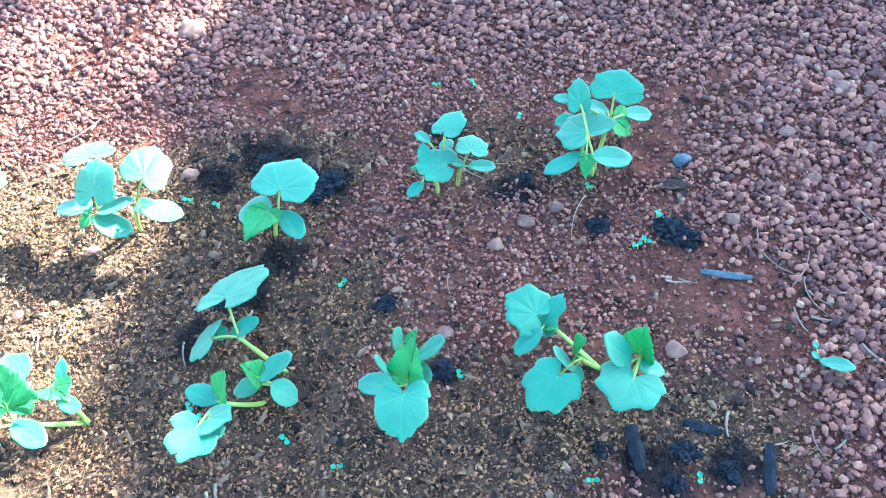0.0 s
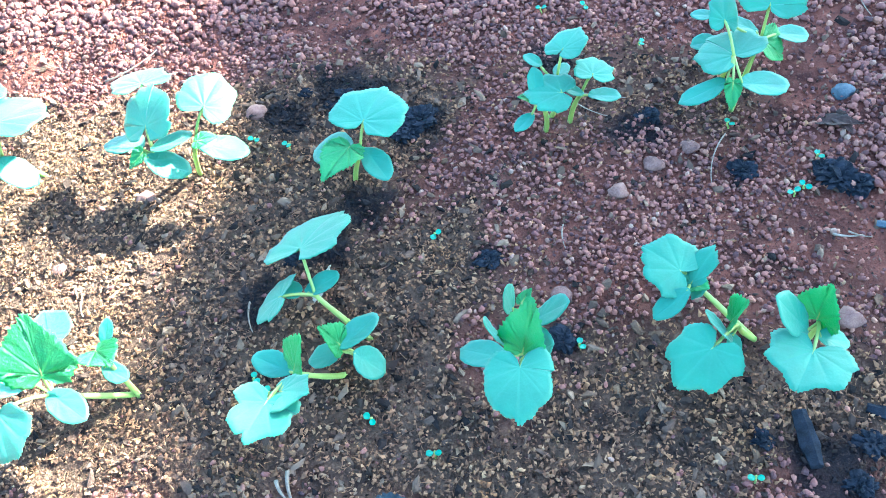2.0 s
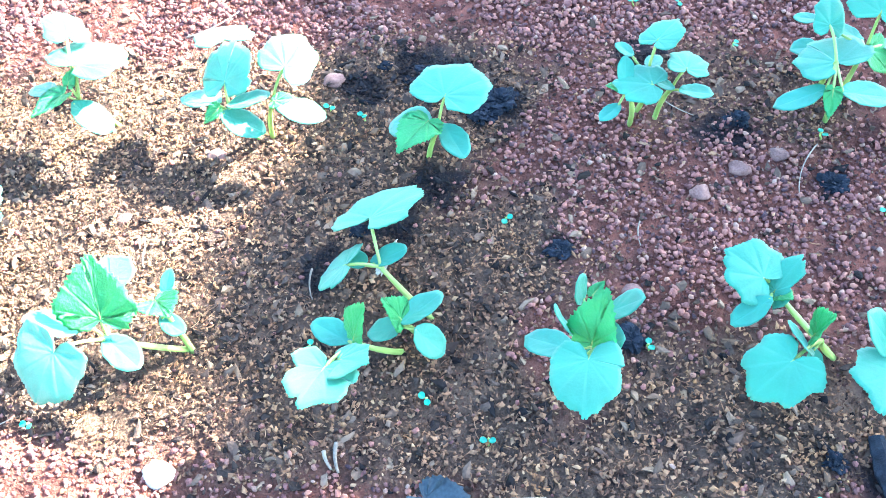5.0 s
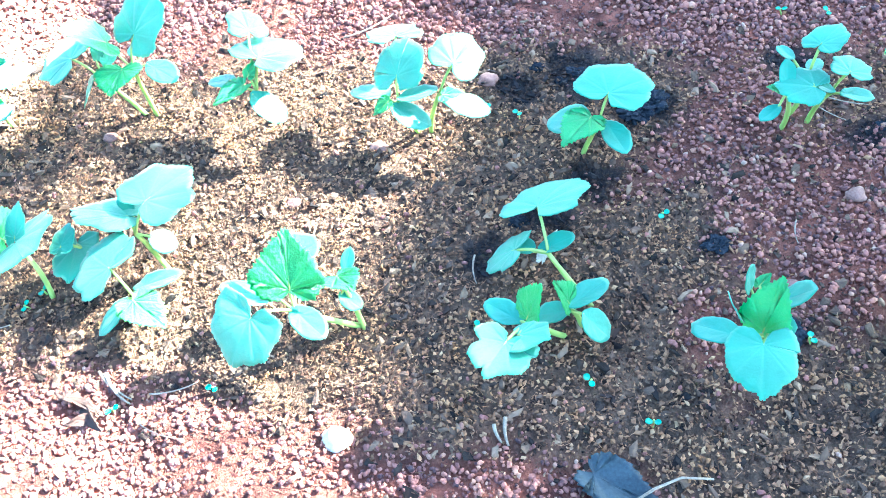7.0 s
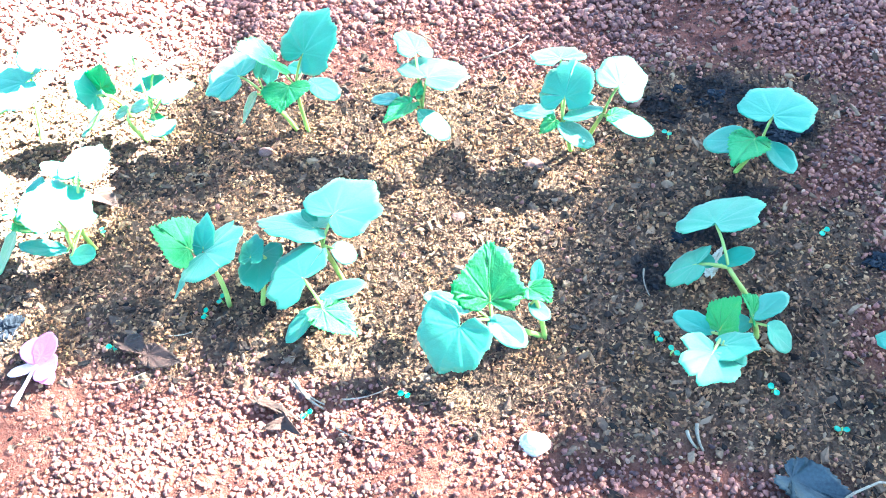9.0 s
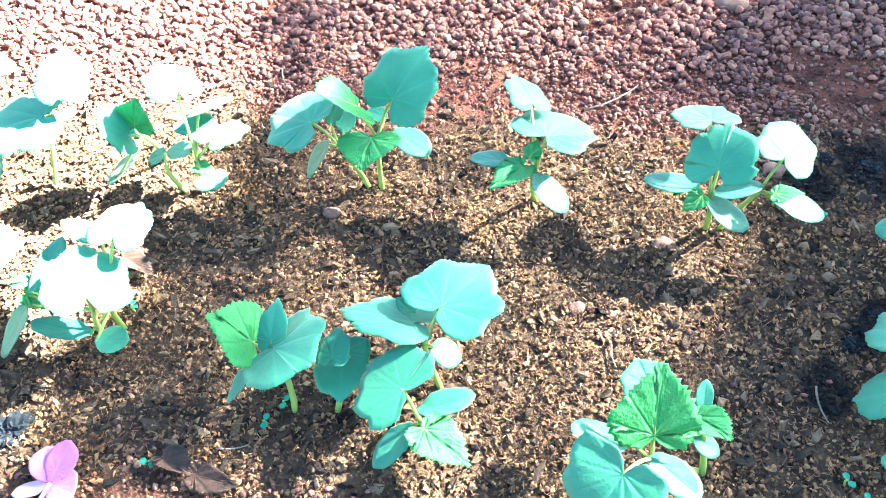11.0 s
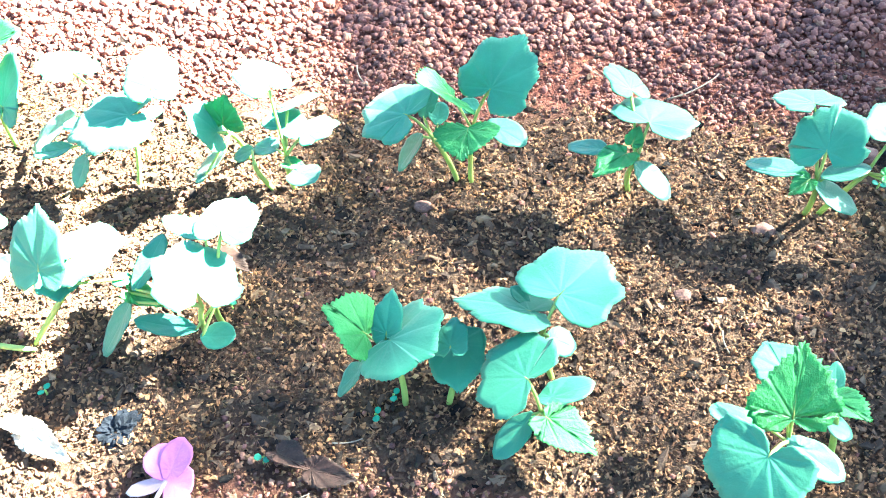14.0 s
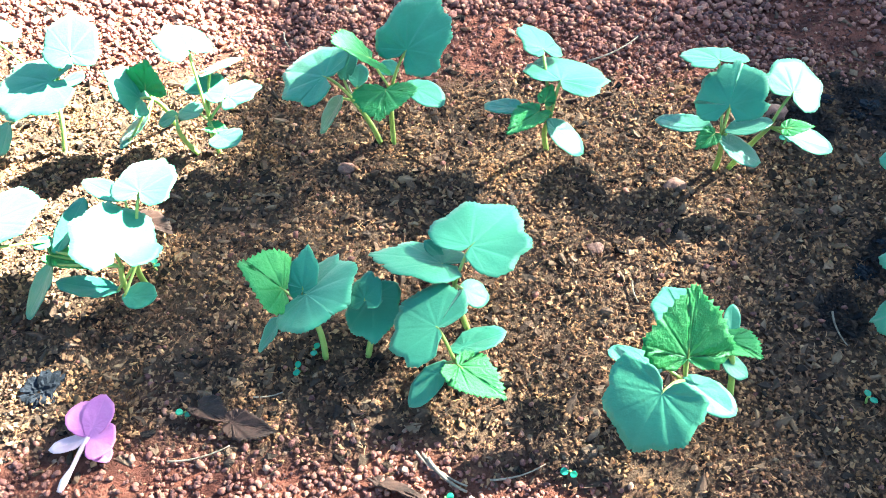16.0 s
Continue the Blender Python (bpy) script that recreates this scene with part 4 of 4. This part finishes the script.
for x, y, size in ((0.583, 0.203, 0.009), (0.615, 0.195, 0.008), (0.499, 0.141, 0.008), (0.583, 0.111, 0.008), (0.55, 0.251, 0.008), (0.505, 0.072, 0.007), (0.406, 0.027, 0.007)):
    tagged(stone(x, y, size, STONE, "large brown laterite stone among the gravel"), group="large stones in the gravel")
stone(-0.239, -0.227, 0.010, plain("pale stone", (0.42, 0.34, 0.27), (0.62, 0.54, 0.46), 0.85, 80, 0.4), "pale cream stone at the edge of the bed")
stone(0.376, 0.117, 0.0085, SLATE, "small smooth blue-grey stone on the red earth")
for x, y, size in ((-0.006, 0.140, 0.012), (-0.020, 0.128, 0.012), (-0.035, 0.15, 0.011), (0.27, 0.043, 0.008), (0.096, -0.111, 0.009), (0.045, -0.029, 0.008), (-0.728, -0.15, 0.011),
                   (0.345, 0.022, 0.014), (0.36, 0.012, 0.010), (0.335, 0.032, 0.009), (0.30, -0.215, 0.009), (0.33, -0.235, 0.008), (0.28, -0.245, 0.008), (0.225, -0.205, 0.006),
                   (-0.12, -0.005, 0.007), (-0.10, 0.02, 0.006), (-0.08, 0.185, 0.006), (-0.12, 0.19, 0.005), (-0.095, 0.17, 0.004), (-0.05, 0.165, 0.005), (0.20, 0.115, 0.008)):
    charcoal(x, y, size)


def charred_stick(ax, ay, bx, by, wide, high, material=CHARCOAL, label="flat splinter of blackened burnt wood on the earth"):
    """A splintered flat piece of burnt wood with worn, uneven edges."""
    a, b = on_ground(ax, ay), on_ground(bx, by)
    axis = (b - a)
    side = axis.cross(Vector((0, 0, 1))).normalized()
    bm = bmesh.new()
    rings = []
    for k in range(9):
        s = k / 8
        taper = (0.55 + 0.45 * math.sin(math.pi * min(1, max(0.08, s)))) * (1 + 0.25 * noise.noise((ax * 50, s * 6, 1)))
        c = a.lerp(b, s) - a + Vector((0, 0, high * 0.45))
        w, h = wide * taper, high * (0.8 + 0.3 * noise.noise((by * 40, s * 7, 4)))
        rings.append([bm.verts.new(c + side * (w * u) + Vector((0, 0, h * v))) for u, v in ((-0.5, 0.1), (-0.42, 0.45), (-0.1, 0.6), (0.25, 0.42), (0.5, 0.2), (0.45, -0.4), (-0.4, -0.4))])
    for r, q in zip(rings, rings[1:]):
        for k in range(7):
            bm.faces.new((r[k], r[(k + 1) % 7], q[(k + 1) % 7], q[k]))
    bm.faces.new(rings[0][::-1])
    bm.faces.new(rings[-1])
    ob = mesh_object("charred_stick", bm, material)
    for p in ob.data.polygons:
        p.use_smooth = False
    ob.location = a
    tagged(ob, label, "charcoal", "charred sticks")


for row in ((0.359, -0.029, 0.405, -0.046, 0.008, 0.005, SLATE, "weathered grey splinter of wood on the red earth"), (0.302, -0.187, 0.333, -0.201, 0.010, 0.006), (0.255, -0.185, 0.254, -0.230, 0.015, 0.009), (0.37, -0.218, 0.357, -0.262, 0.011, 0.007)):
    charred_stick(*row)


def twig(ax, ay, bx, by, thick=0.0007, bow=0.15):
    a, b = on_ground(ax, ay, 0.004), on_ground(bx, by, 0.0035)
    side = (b - a).cross(Vector((0, 0, 1))) * bow * 0.5
    bm = bmesh.new()
    tube(bm, [p - a for p in bent(a, b, side, 8)], [thick * (1 - 0.06 * k) for k in range(9)], 6)
    ob = mesh_object("twig", bm, TWIG)
    ob.location = a
    tagged(ob, "thin dry pale stalk lying on the ground", "twig", "dry stalks on the ground")


for row in ((0.109, -0.001, 0.108, -0.026), (0.264, 0.085, 0.240, 0.031), (0.433, 0.263, 0.427, 0.205), (-0.442, -0.186, -0.414, -0.208, 0.0016), (0.482, -0.131, 0.502, -0.160, 0.0013),
            (0.343, -0.183, 0.337, -0.206, 0.0016), (0.322, -0.036, 0.345, -0.040, 0.0011), (0.536, 0.031, 0.556, -0.004, 0.0012), (-0.115, -0.200, -0.111, -0.222, 0.0018),
            (0.135, 0.155, 0.185, 0.140, 0.0007), (0.130, 0.148, 0.165, 0.118, 0.0006), (-0.30, -0.03, -0.296, -0.05, 0.0008), (-0.155, -0.05, -0.15, -0.08, 0.0009),
            (0.43, 0.02, 0.455, -0.05, 0.0007, 0.5), (0.455, -0.05, 0.465, -0.10, 0.0008, 0.3), (0.44, -0.06, 0.47, -0.02, 0.0008), (0.47, -0.07, 0.50, -0.075, 0.0012), (0.52, 0.29, 0.545, 0.265, 0.0008, 0.4),
            (0.453, -0.068, 0.469, -0.086, 0.0009), (0.434, -0.084, 0.438, -0.112, 0.0009), (0.446, -0.096, 0.465, -0.103, 0.0014), (0.505, -0.046, 0.509, -0.06, 0.0008),
            (0.374, -0.218, 0.388, -0.215, 0.0009), (0.423, -0.229, 0.443, -0.213, 0.0012), (0.41, -0.209, 0.411, -0.232, 0.0008), (0.334, -0.036, 0.351, -0.043, 0.0008),
            (0.439, -0.014, 0.445, -0.026, 0.0008), (-0.446, -0.183, -0.414, -0.204, 0.0012), (-0.123, -0.207, -0.116, -0.22, 0.0016), (-0.399, -0.2, -0.363, -0.185, 0.0008),
            (-0.014, -0.294, -0.008, -0.292, 0.0008), (-0.451, -0.181, -0.424, -0.199, 0.0012), (-0.573, -0.145, -0.552, -0.14, 0.0007), (-0.638, 0.279, -0.62, 0.245, 0.001),
            (-0.407, 0.283, -0.384, 0.271, 0.0007), (-0.331, 0.241, -0.279, 0.282, 0.0011),
            (-0.56, 0.215, -0.55, 0.18, 0.0012), (-0.545, 0.205, -0.56, 0.195, 0.0009), (-0.40, -0.225, -0.36, -0.235, 0.0007), (-0.62, -0.20, -0.58, -0.185, 0.0008)):
    twig(*row)


def fallen_leaf(rows, material, label, name="fallen_leaf", stalk=None):
    """A dead blade, or several curled pieces of one, on the soil."""
    rng = random.Random(len(label))
    base = on_ground(*rows[0][0][:2])
    ob = thing(name, base, label, "fallen leaf", "fallen leaves")
    for a, b, half_width, roll in rows:
        part("blade", blade("young", on_ground(*a) - base, on_ground(*b) - base, half_width, roll, rng, 0.5), material, ob)
    if stalk:
        bm = bmesh.new()
        points = [on_ground(*p) - base for p in stalk]
        tube(bm, points, [0.0011, 0.0011, 0.0009, 0.0008][: len(points)], 6)
        part("stalk", bm, TWIG, ob, "pale dry stalk")
    return ob


fallen_leaf([((-0.61, -0.158, 0.006), (-0.582, -0.172, 0.012), 0.013, 20), ((-0.583, -0.170, 0.010), (-0.548, -0.174, 0.006), 0.011, -25)], DRY, "shrivelled dark brown dead leaf on the soil")
fallen_leaf([((-0.475, -0.204, 0.004), (-0.43, -0.222, 0.008), 0.007, 35), ((-0.452, -0.215, 0.005), (-0.425, -0.236, 0.010), 0.006, -40), ((-0.440, -0.222, 0.006), (-0.462, -0.232, 0.008), 0.005, 30)], DRY, "curled brown dead leaf beside the bed's front edge")
fallen_leaf([((0.345, 0.082, 0.004), (0.378, 0.070, 0.007), 0.009, 10), ((0.36, 0.088, 0.004), (0.366, 0.060, 0.006), 0.007, -15)], DRY, "withered brown leaf scrap on the red earth")
fallen_leaf([((-0.706, 0.014, 0.005), (-0.668, -0.008, 0.010), 0.012, 15)], DRY, "small brown dead leaf among the seedlings")
fallen_leaf([((-0.052, -0.238, 0.006), (0.000, -0.268, 0.008), 0.019, 5)], DARK_BLADE, "blackened flat dead leaf with a pale stalk",
            stalk=((-0.025, -0.262, 0.011), (-0.008, -0.250, 0.013), (0.010, -0.240, 0.010), (0.032, -0.236, 0.005)))


PALE_DRY = plain("bleached leaf", (0.34, 0.27, 0.20), (0.60, 0.52, 0.42), 0.8, 60, 0.5)
fallen_leaf([((-0.820, -0.150, 0.004), (-0.792, -0.166, 0.012), 0.010, 25), ((-0.797, -0.158, 0.008), (-0.752, -0.180, 0.007), 0.012, -20)], PALE_DRY, "bleached papery dead leaf beside the pink flower")


fallen_leaf([((-0.098, -0.053, 0.006), (-0.087, -0.025, 0.016), 0.007, 30)], PALE_DRY, "small pale dry leaf scrap beside a leaning seedling")


def build_flower():
    c = on_ground(-0.678, -0.189)
    ob = thing("fallen_flower", c, "fallen pink flower with pale petal and tube", "flower")
    rng = random.Random(3)
    up = Vector((0, 0, 0.012))
    for (dx, dy, dz), w, m in (((-0.013, 0.025, 0.004), 0.0125, PETAL), ((0.006, 0.029, 0.009), 0.0120, PETAL), ((0.021, -0.007, 0.003), 0.0150, PETAL), ((0.018, -0.014, -0.006), 0.0080, PETAL), ((-0.028, -0.009, -0.006), 0.0062, PALE_PETAL)):
        part("petal", blade("seed_leaf", up, up + Vector((dx, dy, dz)), w, rng.uniform(-12, 12), rng), m, ob)
    bm = bmesh.new()
    tube(bm, [up, Vector((-0.003, -0.010, 0.010)), Vector((-0.006, -0.022, 0.007)), Vector((-0.009, -0.030, 0.005)), Vector((-0.010, -0.038, 0.004))], [0.0018, 0.0017, 0.0016, 0.0028, 0.0020], 9)
    part("flower_tube", bm, PALE_PETAL, ob, "pale pink tube")


build_flower()
